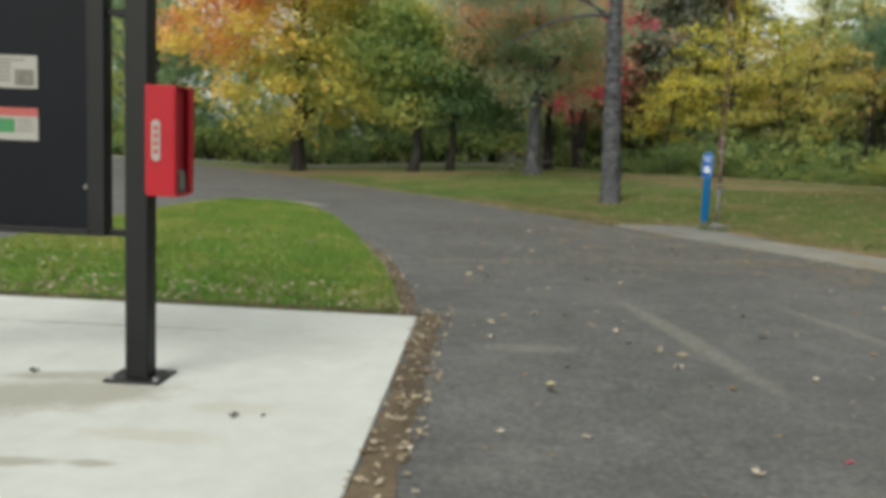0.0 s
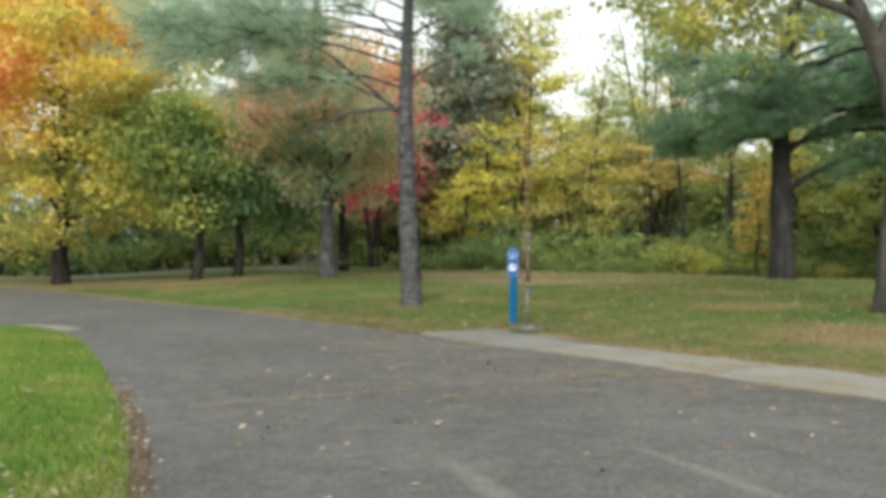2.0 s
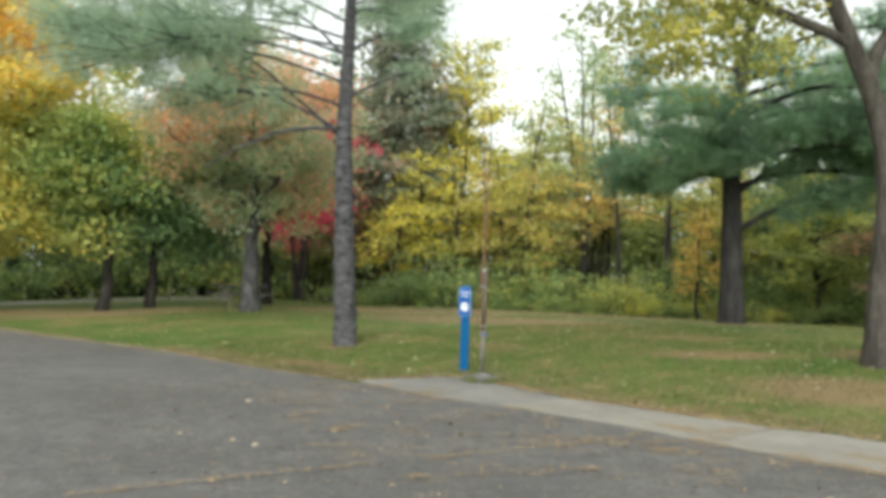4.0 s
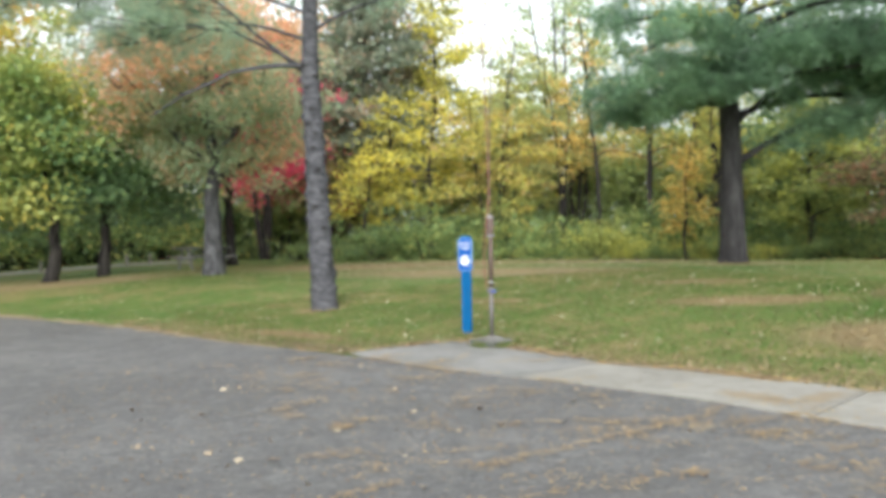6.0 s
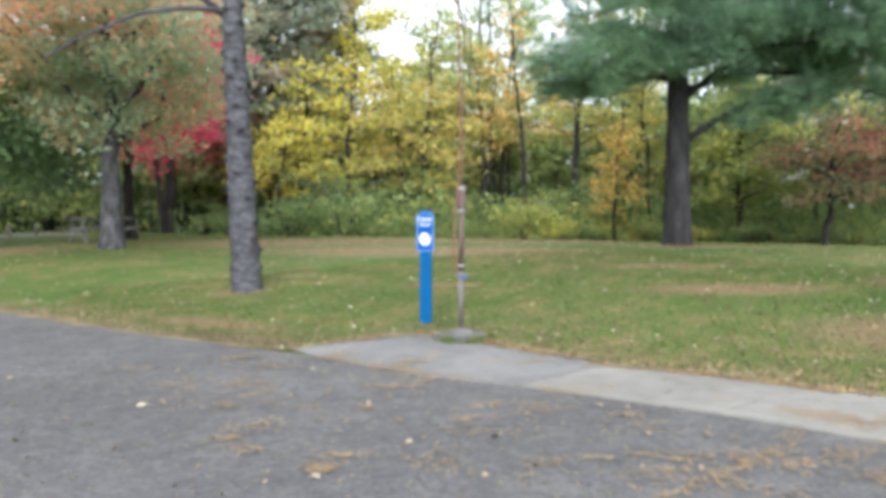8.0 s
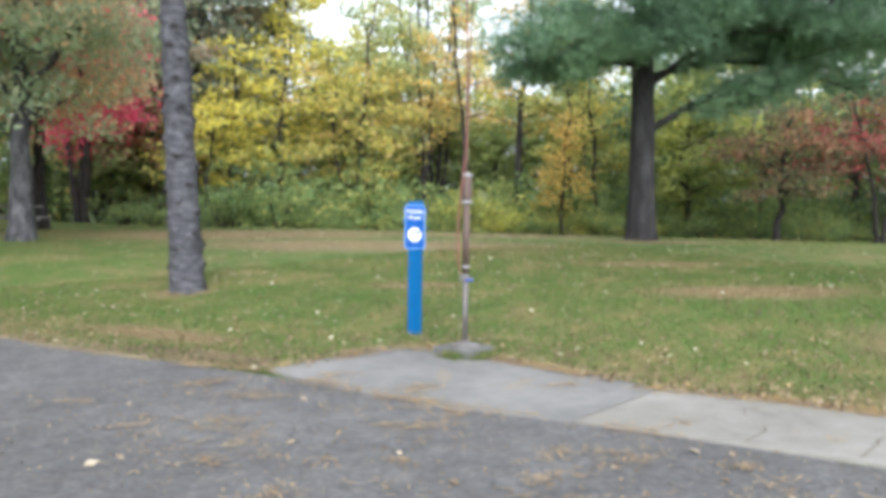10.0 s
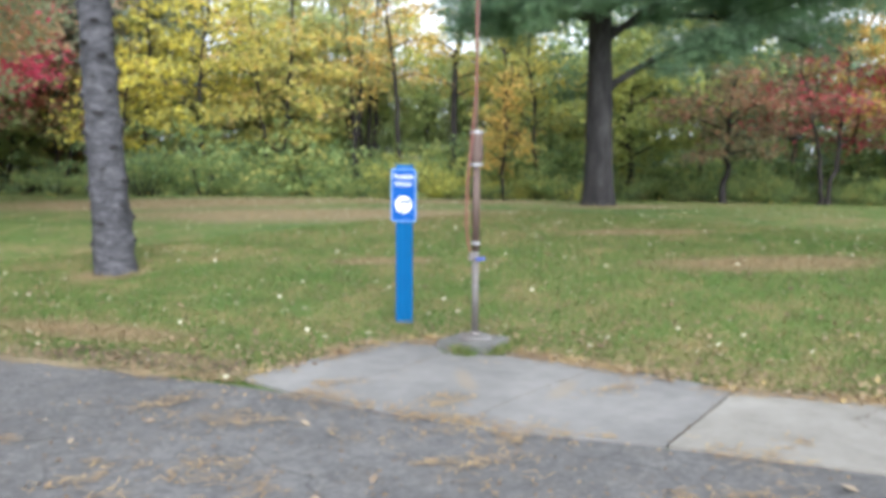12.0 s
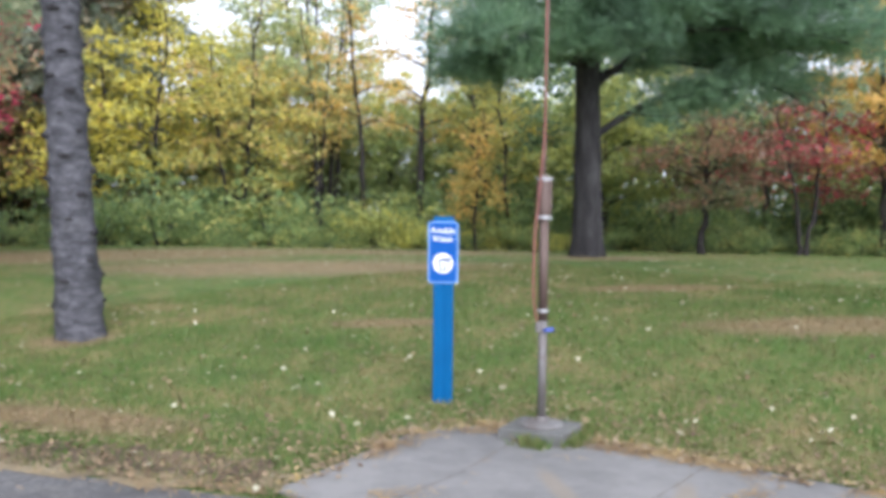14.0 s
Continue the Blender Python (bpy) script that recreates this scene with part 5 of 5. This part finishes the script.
# the red leaflet box on the post
box = thing("leaflet_box", (-1.824, 4.61, 1.185), 0, "bright red plastic leaflet box with an open slot", "leaflet box")
part("back", block(0.0, 0.178, 0.10, 0.115, 0.0, 0.575, 0.004), M_RED, box)
part("front", block(0.0, 0.158, -0.115, -0.10, 0.0, 0.57, 0.005), M_RED, box)
part("inner_side", block(0.0, 0.012, -0.10, 0.10, 0.0, 0.57, 0.003), M_RED, box)
part("floor", block(0.012, 0.178, -0.115, 0.10, -0.012, 0.006, 0.003), M_RED, box)
part("top", block(0.0, 0.17, -0.115, 0.10, 0.565, 0.578, 0.003), M_RED, box)
part("lip", block(0.157, 0.17, -0.122, -0.09, 0.0, 0.57, 0.005), M_RED, box)
part("lip", block(0.168, 0.186, 0.06, 0.12, 0.0, 0.575, 0.005), M_RED, box)
# divider in the darker red: shade of the slot put into its colour
part("recess", block(0.138, 0.148, -0.10, 0.10, 0.006, 0.56, 0.002), M_RED_SHADED, box, "shadowed inner divider")
for k in range(3):
    part("leaflet", block(0.149 + k * 0.004, 0.152 + k * 0.004, -0.03, 0.07, 0.01, 0.13 - 0.02 * k, 0.0), M_PRINT, box, "folded paper leaflets")
badge = part("badge", prism([(0.024 * math.cos(a) + 0.062, 0.024 * math.sin(a) + (0.085 if math.sin(a) > 0 else -0.085)) for a in [k * math.pi / 10 for k in range(20)]], 0, 0.003), M_PAPER, box, "white oblong badge")
badge.matrix_basis = pose(0.0, -0.1155, 0.285, 90, 0, 0)
for k in range(4):
    part("badge_mark", block(0.048, 0.076, -0.1212, -0.1185, 0.215 + k * 0.041, 0.24 + k * 0.041, 0.002), M_PRINT_RED, box)

# ---- the water point ----
SX, SY = 4.8, 18.93
sign = thing("marker_post", (SX, SY, height(SX, SY)), -48, "blue plastic marker post for drinking water", "sign post")
part("post", prism([(-0.083, -0.012), (-0.075, -0.022), (-0.028, -0.022), (-0.018, -0.014), (0.018, -0.014), (0.028, -0.022), (0.075, -0.022), (0.083, -0.012), (0.083, 0.018), (0.04, 0.045), (-0.04, 0.045), (-0.083, 0.018)], -0.05, 1.50), M_BLUE, sign)
cap = part("cap", prism([(-0.085, -0.016), (0.085, -0.016), (0.085, 0.03), (0.045, 0.055), (-0.045, 0.055), (-0.085, 0.03)], 1.495, 1.545, 0.004), M_BLUE, sign)


def rounded(w, h, r, n=6):
    pts = []
    for cx, cy, a0 in ((w / 2 - r, h / 2 - r, 0), (-w / 2 + r, h / 2 - r, 90), (-w / 2 + r, -h / 2 + r, 180), (w / 2 - r, -h / 2 + r, 270)):
        pts += [(cx + r * math.cos(radians(a0 + 90 * k / n)), cy + r * math.sin(radians(a0 + 90 * k / n))) for k in range(n + 1)]
    return pts


def facing(z):
    return pose(0, -0.0235, z, 90, 0, 0)


panel = part("sign_panel", prism(rounded(0.25, 0.51, 0.03), 0.0, 0.006), M_RIM, sign, "rounded panel with pale rim")
panel.matrix_basis = facing(1.25)
face = part("sign_face", prism(rounded(0.226, 0.486, 0.022), 0.0, 0.0025), M_SIGN, panel, "deep blue face")
face.location = (0, 0, 0.006)
disc = part("disc", lathe([(0.083, 0.0), (0.083, 0.0022)], 32), M_WHITE, panel, "white round symbol")
disc.location = (0, -0.09, 0.0085)
bar_text("lettering", "Potable", 0.066, M_WHITE, panel, pose(0, 0.178, 0.0098), "white lettering")
bar_text("lettering", "Water", 0.066, M_WHITE, panel, pose(0, 0.108, 0.0098), "white lettering")
tap = bmesh.new()
for a in ((-0.012, 0.045, 0.012, 0.028), (-0.028, 0.012, 0.008, 0.02), (-0.034, -0.022, -0.012, 0.018), (0.028, 0.045, -0.004, 0.014)):
    block(a[0] * 1.25, a[1] * 1.25, a[2] * 1.25, a[3] * 1.25, 0.0, 0.002, 0.0, tap)
part("tap_symbol", tap, M_INK, panel, "dark tap drawing").location = (0.004, -0.082, 0.0107)
cupm = bmesh.new()
for a in ((-0.036, -0.024, -0.06, -0.008), (0.006, 0.018, -0.06, -0.008), (-0.036, 0.018, -0.068, -0.056)):
    block(a[0], a[1], a[2], a[3], 0.0, 0.002, 0.0, cupm)
part("glass_symbol", cupm, M_INK, panel, "dark cup drawing").location = (0.004, -0.085, 0.0107)

HX, HY = 4.76, 17.76
hz = height(HX, HY)
stand = thing("water_hose_pole", (HX, HY, hz), 0, "rusty pipe standard with hanging red water hose", "hose pole")
footing = part("footing", prism([(-0.31, 0.14), (-0.10, -0.30), (0.31, -0.13), (0.10, 0.30)], -0.05, 0.10, 0.015), M_BASE, stand, "square concrete footing")
part("flange", lathe([(0.16, 0.095), (0.16, 0.112), (0.14, 0.126), (0.05, 0.142), (0.042, 0.165)], 20), M_STEEL, stand)
part("lower_pipe", lathe([(0.031, 0.15), (0.031, 0.86)], 14), M_STEEL, stand, "grey galvanised pipe", smooth=True)
part("upper_pipe", lathe([(0.034, 0.86), (0.034, 1.62)], 14), M_RUST, stand, "rusty brown pipe", smooth=True)
part("sleeve", lathe([(0.036, 1.60), (0.052, 1.63), (0.056, 1.68), (0.056, 1.84), (0.05, 1.88), (0.022, 1.905)], 16), M_RUST, stand, "stout brown spring sleeve", smooth=True)
for z, r in ((1.60, 0.055), (1.875, 0.057), (0.93, 0.037)):
    part("clamp", lathe([(r, z - 0.014), (r + 0.004, z - 0.01), (r + 0.004, z + 0.01), (r, z + 0.014)], 16), M_GALV, stand, "galvanised clamp")
rod_path = [(0, 0, 1.88), (0.0, 0, 2.6), (0.02, -0.01, 3.4), (0.05, -0.02, 4.3), (0.02, -0.04, 4.62), (-0.06, -0.06, 4.66)]
part("spring_rod", raw_mesh("spring_rod", *tube(resample3(rod_path, 30), np.full(30, 0.008), 8), M_RUST, smooth=True), None, stand)
hose_path = [(-0.06, -0.06, 4.66), (-0.12, -0.07, 4.5), (-0.075, -0.065, 3.8), (-0.04, -0.04, 3.0), (-0.022, -0.02, 2.2), (-0.07, -0.012, 1.75), (-0.10, -0.008, 1.5), (-0.108, -0.004, 1.2), (-0.10, 0.0, 1.0), (-0.062, 0.0, 0.86)]
part("hose", raw_mesh("hose", *tube(resample3(hose_path, 60), np.full(60, 0.009), 8), M_HOSE, smooth=True), None, stand, "faded red hose")
part("hose_nozzle", lathe([(0.016, 0.0), (0.02, 0.01), (0.02, 0.05), (0.014, 0.07)], 10), M_STEEL, stand, "metal nozzle").location = (-0.052, 0.0, 0.78)
part("strap", block(-0.03, 0.06, -0.058, -0.033, 0.78, 0.81, 0.005), M_BLUECLIP, stand, "small blue strap")
nut = part("flange_bolt", lathe([(0.014, 0.125), (0.014, 0.143), (0.006, 0.147)], 6), M_STEEL, stand)
nut.location = (0.09, 0.02, 0)
for a in (2.1, 4.2):
    o = new("flange_bolt", nut.data)
    o.parent, o.location = stand, (0.09 * math.cos(a), 0.09 * math.sin(a), 0)


# ---- picnic tables and far posts ----
def picnic_table(x, y, turn):
    t = thing("picnic_table", (x, y, height(x, y)), turn, "weathered grey timber picnic table", "picnic table", "picnic tables")
    for k in range(5):
        part("table_plank", block(-0.95, 0.95, -0.37 + k * 0.15, -0.23 + k * 0.15, 0.71, 0.75, 0.006), M_TIMBER, t)
    for s in (-1, 1):
        part("bench_plank", block(-0.95, 0.95, s * 0.66 - 0.13, s * 0.66 + 0.13, 0.42, 0.46, 0.006), M_TIMBER, t)
        part("seat_bearer", block(s * 0.62 - 0.02, s * 0.62 + 0.02, -0.76, 0.76, 0.34, 0.42, 0.004), M_TIMBER, t)
        for q in (-1, 1):
            leg = part("leg", block(-0.022, 0.022, -0.05, 0.05, 0.0, 0.78, 0.004), M_TIMBER, t)
            leg.matrix_basis = pose(s * 0.58, q * 0.60, 0.0, q * 28, 0, 0)
    return t


first = picnic_table(1.55, 36.4, 20)
for x, y, a in ((-17.8, 48.3, 40), (-10.2, 49.2, 10)):
    copy_thing(first, pose(x, y, height(x, y), 0, 0, a))
marker = tagged(part("bollard", lathe([(0.06, -0.1), (0.06, 0.42), (0.05, 0.46), (0.02, 0.48)], 12), M_PAPER, None), "short white post beside the far path", "bollard", "white posts")
marker.location = (-1.06, 42.4, height(-1.06, 42.4))
for x, y in ((-0.19, 42.3), (-4.2, 42.6)):
    copy_thing(marker, pose(x, y, height(x, y)))

# ---- grass, litter and fallen leaves ----
lit = np.random.default_rng(77)


def blades(name, spots, zs, tall, wide, mat, label):
    n = len(spots)
    base = np.column_stack([spots, zs])
    a = lit.random(n) * 6.28
    side = np.column_stack([np.cos(a), np.sin(a), np.zeros(n)]) * (wide * (0.6 + 0.8 * lit.random((n, 1))))
    tip = base + lit.normal(size=(n, 3)) * [tall * 0.5, tall * 0.5, 0] + np.column_stack([np.zeros(n), np.zeros(n), tall * (0.5 + lit.random(n))])
    v = np.stack([base - side, base + side, tip], axis=1).reshape(-1, 3)
    tagged(new(name, raw_mesh(name, v, np.arange(n * 3).reshape(-1, 3), mat)), label, "grass", kind="stuff")


def scatter(n, x0, x1, y0, y1, keep):
    p = np.column_stack([lit.uniform(x0, x1, n), lit.uniform(y0, y1, n)])
    return p[[keep(x, y) for x, y in p]]


near = scatter(190000, 0.5, 13, 14, 26, on_lawn)
wide_spots = scatter(60000, -8, 22, 18, 38, on_lawn)
verge = scatter(34000, 6.5, 14, 5, 14, on_lawn)
spots = np.concatenate([near, wide_spots, verge])
blades("lawn_grass", spots, np.array([height(x, y) - 0.004 for x, y in spots]), 0.045, 0.006, M_BLADE, "short mown grass blades")


def in_isle(x, y):
    k = int(np.argmin(np.abs(ir[:, 1] - y)))
    return il[k, 0] + 0.02 < x < ir[k, 0] - 0.02


isle_spots = scatter(90000, -6.5, -0.6, 6.78, 19.5, in_isle)
blades("island_grass", isle_spots, np.array([isle_height(x, y) - 0.004 for x, y in isle_spots]), 0.055, 0.006, M_ISLE_BLADE, "lush bright green grass blades")
foot = resample([(-0.34, 0.02), (-0.13, -0.34), (0.1, -0.27), (0.33, -0.16)], 800) + [HX, HY]
tuft = (foot + lit.normal(size=(800, 2)) * 0.04)[[noise.noise((x * 7, y * 7, 2.0)) > -0.05 for x, y in foot]]
blades("footing_weeds", tuft, np.array([height(x, y) + 0.02 for x, y in tuft]), 0.07, 0.007, M_BLADE, "weeds round the concrete footing")


def leaf_litter(name, spots, lift, size, mat, label):
    pts = np.column_stack([spots, [h + 0.012 for h in lift]])
    v, f = leaf_quads(pts, size, lit, 1.6)
    tagged(new(name, raw_mesh(name, v, f, mat)), label, "leaves", kind="stuff")


s1 = scatter(230, -0.2, 7, 4.5, 18, lambda x, y: x < far_edge_x(y) - 0.1)
leaf_litter("road_leaves", s1, [height(x, y) + 0.01 for x, y in s1], 0.07, L_TAN, "dry fallen leaves on the asphalt")
s2 = scatter(8000, -6.0, -0.6, 6.7, 13, lambda x, y: in_isle(x, y) and lit.random() < math.exp(-(y - 6.7) / 0.5) + 0.9 * math.exp(-abs(x - float(np.interp(y, ir[:, 1], ir[:, 0]))) / 0.12) * 0.35 + 0.035)
leaf_litter("island_leaves", s2, [isle_height(x, y) + 0.05 for x, y in s2], 0.046, L_TAN, "tan fallen leaves on the turf")
s3 = scatter(360, -0.52, -0.22, 1.5, 7.2, lambda x, y: True)
leaf_litter("dirt_leaves", s3, [height(x, y) + 0.016 for x, y in s3], 0.04, L_TAN, "dead leaves along the dirt strip")
s7 = scatter(5000, -6.0, -0.3, 6.7, 13, lambda x, y: -0.06 < x - float(np.interp(y, ir[:, 1], ir[:, 0])) < 0.24 * lit.random() + 0.02)
leaf_litter("kerb_leaves", s7, [height(x, y) + 0.03 for x, y in s7], 0.045, L_TAN, "tan dead leaves along the turf edge")
s4 = scatter(1700, -2, 16, 14, 34, on_lawn)
leaf_litter("lawn_leaves", s4, [height(x, y) + 0.04 for x, y in s4], 0.055, L_CLOVER, "pale leaves lying on the lawn")
s5 = scatter(84000, -0.5, 8.5, 11, 24, lambda x, y: on_lawn(x, y) and not on_lawn(x - 1.9 * lit.random() ** 1.6, y - 1.1 * lit.random() ** 1.6))
leaf_litter("edge_leaves", s5, [height(x, y) + 0.018 for x, y in s5], 0.032, L_BROWN, "brown leaf litter along the lawn edge")

s8 = scatter(1600, 0.5, 11, 14.5, 26, on_lawn)
leaf_litter("dull_lawn_leaves", s8, [height(x, y) + 0.03 for x, y in s8], 0.05, L_BROWN, "dull brown leaves sunk in the lawn")
s9 = scatter(3000, 6.4, 13, 7, 16, on_lawn)
leaf_litter("verge_leaves", s9, [height(x, y) + 0.03 for x, y in s9], 0.045, L_FALLEN, "brown fallen leaves on the verge under the shade tree")
rim_line = smooth_line(PAD_FAR + PAD_FAR_2[1:] + [(7.3, 12.4), (8.0, 10.3), (8.8, 8.2)], 900)
s10 = np.repeat(rim_line, 2, axis=0) + lit.normal(size=(1800, 2)) * 0.085
leaf_litter("pavement_edge_leaves", s10, [height(x, y) + 0.03 for x, y in s10], 0.04, L_FALLEN, "dry orange-tan leaves along the pavement edge")
s6 = scatter(9000, -1, 6.5, 2, 18, lambda x, y: x < far_edge_x(y) and lit.random() < 0.12 + 0.88 * sstep(8, 14, y + 0.6 * x))
leaf_litter("road_flakes", s6, [height(x, y) + 0.002 for x, y in s6], 0.025, L_BROWN, "crumbs of dead leaves on the asphalt")

# drifts of pine needles on the asphalt and apron
drift = []
for k in range(300):
    cx, cy = lit.uniform(0.3, 6.2), lit.uniform(10.2, 17.8)
    if cx > far_edge_x(cy) + 0.5 or cx < 1.2 - 0.1 * (cy - 14):
        continue
    m = int(lit.integers(8, 40))
    a = lit.normal() * 0.3 - 0.1
    q = lit.normal(size=(m, 2)) * [lit.uniform(0.06, 0.22), lit.uniform(0.04, 0.1)]
    drift.append(np.column_stack([cx + q[:, 0] * math.cos(a) - q[:, 1] * math.sin(a), cy + q[:, 0] * math.sin(a) + q[:, 1] * math.cos(a)]))
for cx, cy, sx, sy, m in ((4.1, 17.2, 0.22, 0.1, 110), (3.7, 16.6, 0.15, 0.07, 50), (4.75, 16.1, 0.2, 0.08, 60), (5.75, 12.7, 0.16, 0.3, 160), (6.1, 11.6, 0.2, 0.25, 120), (5.2, 13.9, 0.12, 0.1, 50)):
    drift.append(lit.normal(size=(m, 2)) * [sx, sy] + [cx, cy])
seam = resample([(-1.08, 10.6), (0.25, 11.1), (1.95, 11.65), (3.25, 12.05), (4.65, 12.55), (5.1, 12.85)], 500)
for line, amount, off in ((smooth_line(ROAD_FAR[3:13], 300), 5, 0.09), (smooth_line(PAD_FAR + PAD_FAR_2[1:], 300), 22, 0.085), (edge, 10, 0.1)):
    drift.append(np.repeat(line, amount, axis=0) + lit.normal(size=(len(line) * amount, 2)) * off)
needles = np.concatenate(drift)
needles = needles[[noise.noise((x * 1.1, y * 1.1, 3.0)) + 0.25 * noise.noise((x * 5, y * 5, 1.0)) > -0.12 for x, y in needles]]
seam = seam + lit.normal(size=(500, 2)) * [0.05, 0.04]
needles = np.concatenate([needles, seam[[noise.noise((x * 1.7, y * 1.7, 3.0)) > -0.22 for x, y in seam]]])
n = len(needles)
na = lit.random(n) * 6.28
nd = np.column_stack([np.cos(na), np.sin(na), 0.1 * lit.normal(size=n)])
nw = np.column_stack([-np.sin(na), np.cos(na), np.zeros(n)]) * 0.0045
nc = np.column_stack([needles, [height(x, y) + 0.03 for x, y in needles]])
nv = np.stack([nc - nd * 0.05, nc + nw, nc + nd * 0.05, nc - nw], axis=1).reshape(-1, 3)
tagged(new("pine_needle_litter", raw_mesh("pine_needle_litter", nv, np.arange(n * 4).reshape(-1, 4), L_NEEDLE)), "drifts of tan fallen pine needles", "needles", kind="stuff")


# single larger leaves that lie apart on the asphalt and the slab
def lone_leaf(x, y, z, turn, size, mat, label):
    bm = bmesh.new()
    rim = []
    for k in range(14):
        a = 2 * math.pi * k / 14
        r = (1.0 if k % 2 else 0.55) * (0.75 + 0.25 * math.cos(a))
        rim.append(bm.verts.new((size * r * math.cos(a), size * r * 0.8 * math.sin(a), size * (0.1 + 0.45 * abs(math.sin(a)) * r + 0.15 * math.cos(3 * a)))))
    hub = bm.verts.new((0, 0, size * 0.08))
    for k in range(14):
        bm.faces.new((hub, rim[k], rim[(k + 1) % 14]))
    leaf = part("fallen_leaf", bm, mat, None)
    leaf.matrix_basis = pose(x, y, z, 0, 0, turn)
    return tagged(leaf, label, "leaf", "leaves on the ground")


for x, y, s, mat, label in [(1.07, 6.55, 0.07, L_PALE_LEAF, "curled pale oak leaf on the asphalt"), (0.44, 4.95, 0.05, L_CREAM_LEAF, "creamy yellow fallen leaf on the asphalt"), (0.43, 4.83, 0.035, M_KNOT, "dark shrivelled leaf on the asphalt"),
                            (1.26, 3.68, 0.06, L_PALE_LEAF, "curled pale oak leaf on the asphalt"), (1.73, 3.89, 0.035, L_PINK_LEAF, "small crimson leaf on the asphalt"), (1.32, 5.53, 0.055, L_PALE_LEAF, "pale oak leaf flat on the asphalt"),
                            (1.54, 5.07, 0.055, L_FALLEN, "curled brown oak leaf on the asphalt"), (2.19, 6.6, 0.06, M_KNOT, "dark shrivelled leaf on the asphalt"), (0.09, 6.16, 0.045, L_PALE_LEAF, "pale oak leaf flat on the asphalt"), (0.12, 4.05, 0.045, L_PALE_LEAF, "pale oak leaf flat on the asphalt"),
                            (0.54, 4.04, 0.04, L_PALE_LEAF, "pale oak leaf flat on the asphalt"), (0.46, 7.16, 0.05, L_PALE_LEAF, "pale oak leaf flat on the asphalt"), (2.15, 5.39, 0.05, L_PALE_LEAF, "pale oak leaf flat on the asphalt"), (1.2, 3.35, 0.05, L_PALE_LEAF, "pale oak leaf flat on the asphalt"), (-0.3, 3.72, 0.06, L_PALE_LEAF, "curled pale oak leaf on the asphalt")]:
    lone_leaf(x, y, height(x, y) + 0.012, (x * 977 + y * 313) % 360, s, mat, label)
for x, y, s in [(-2.5, 4.6, 0.05), (-1.19, 4.02, 0.045), (-1.05, 4.05, 0.025)]:
    lone_leaf(x, y, ZP + 0.002, 40 * x, s, M_KNOT, "dark shrivelled leaf on the concrete")
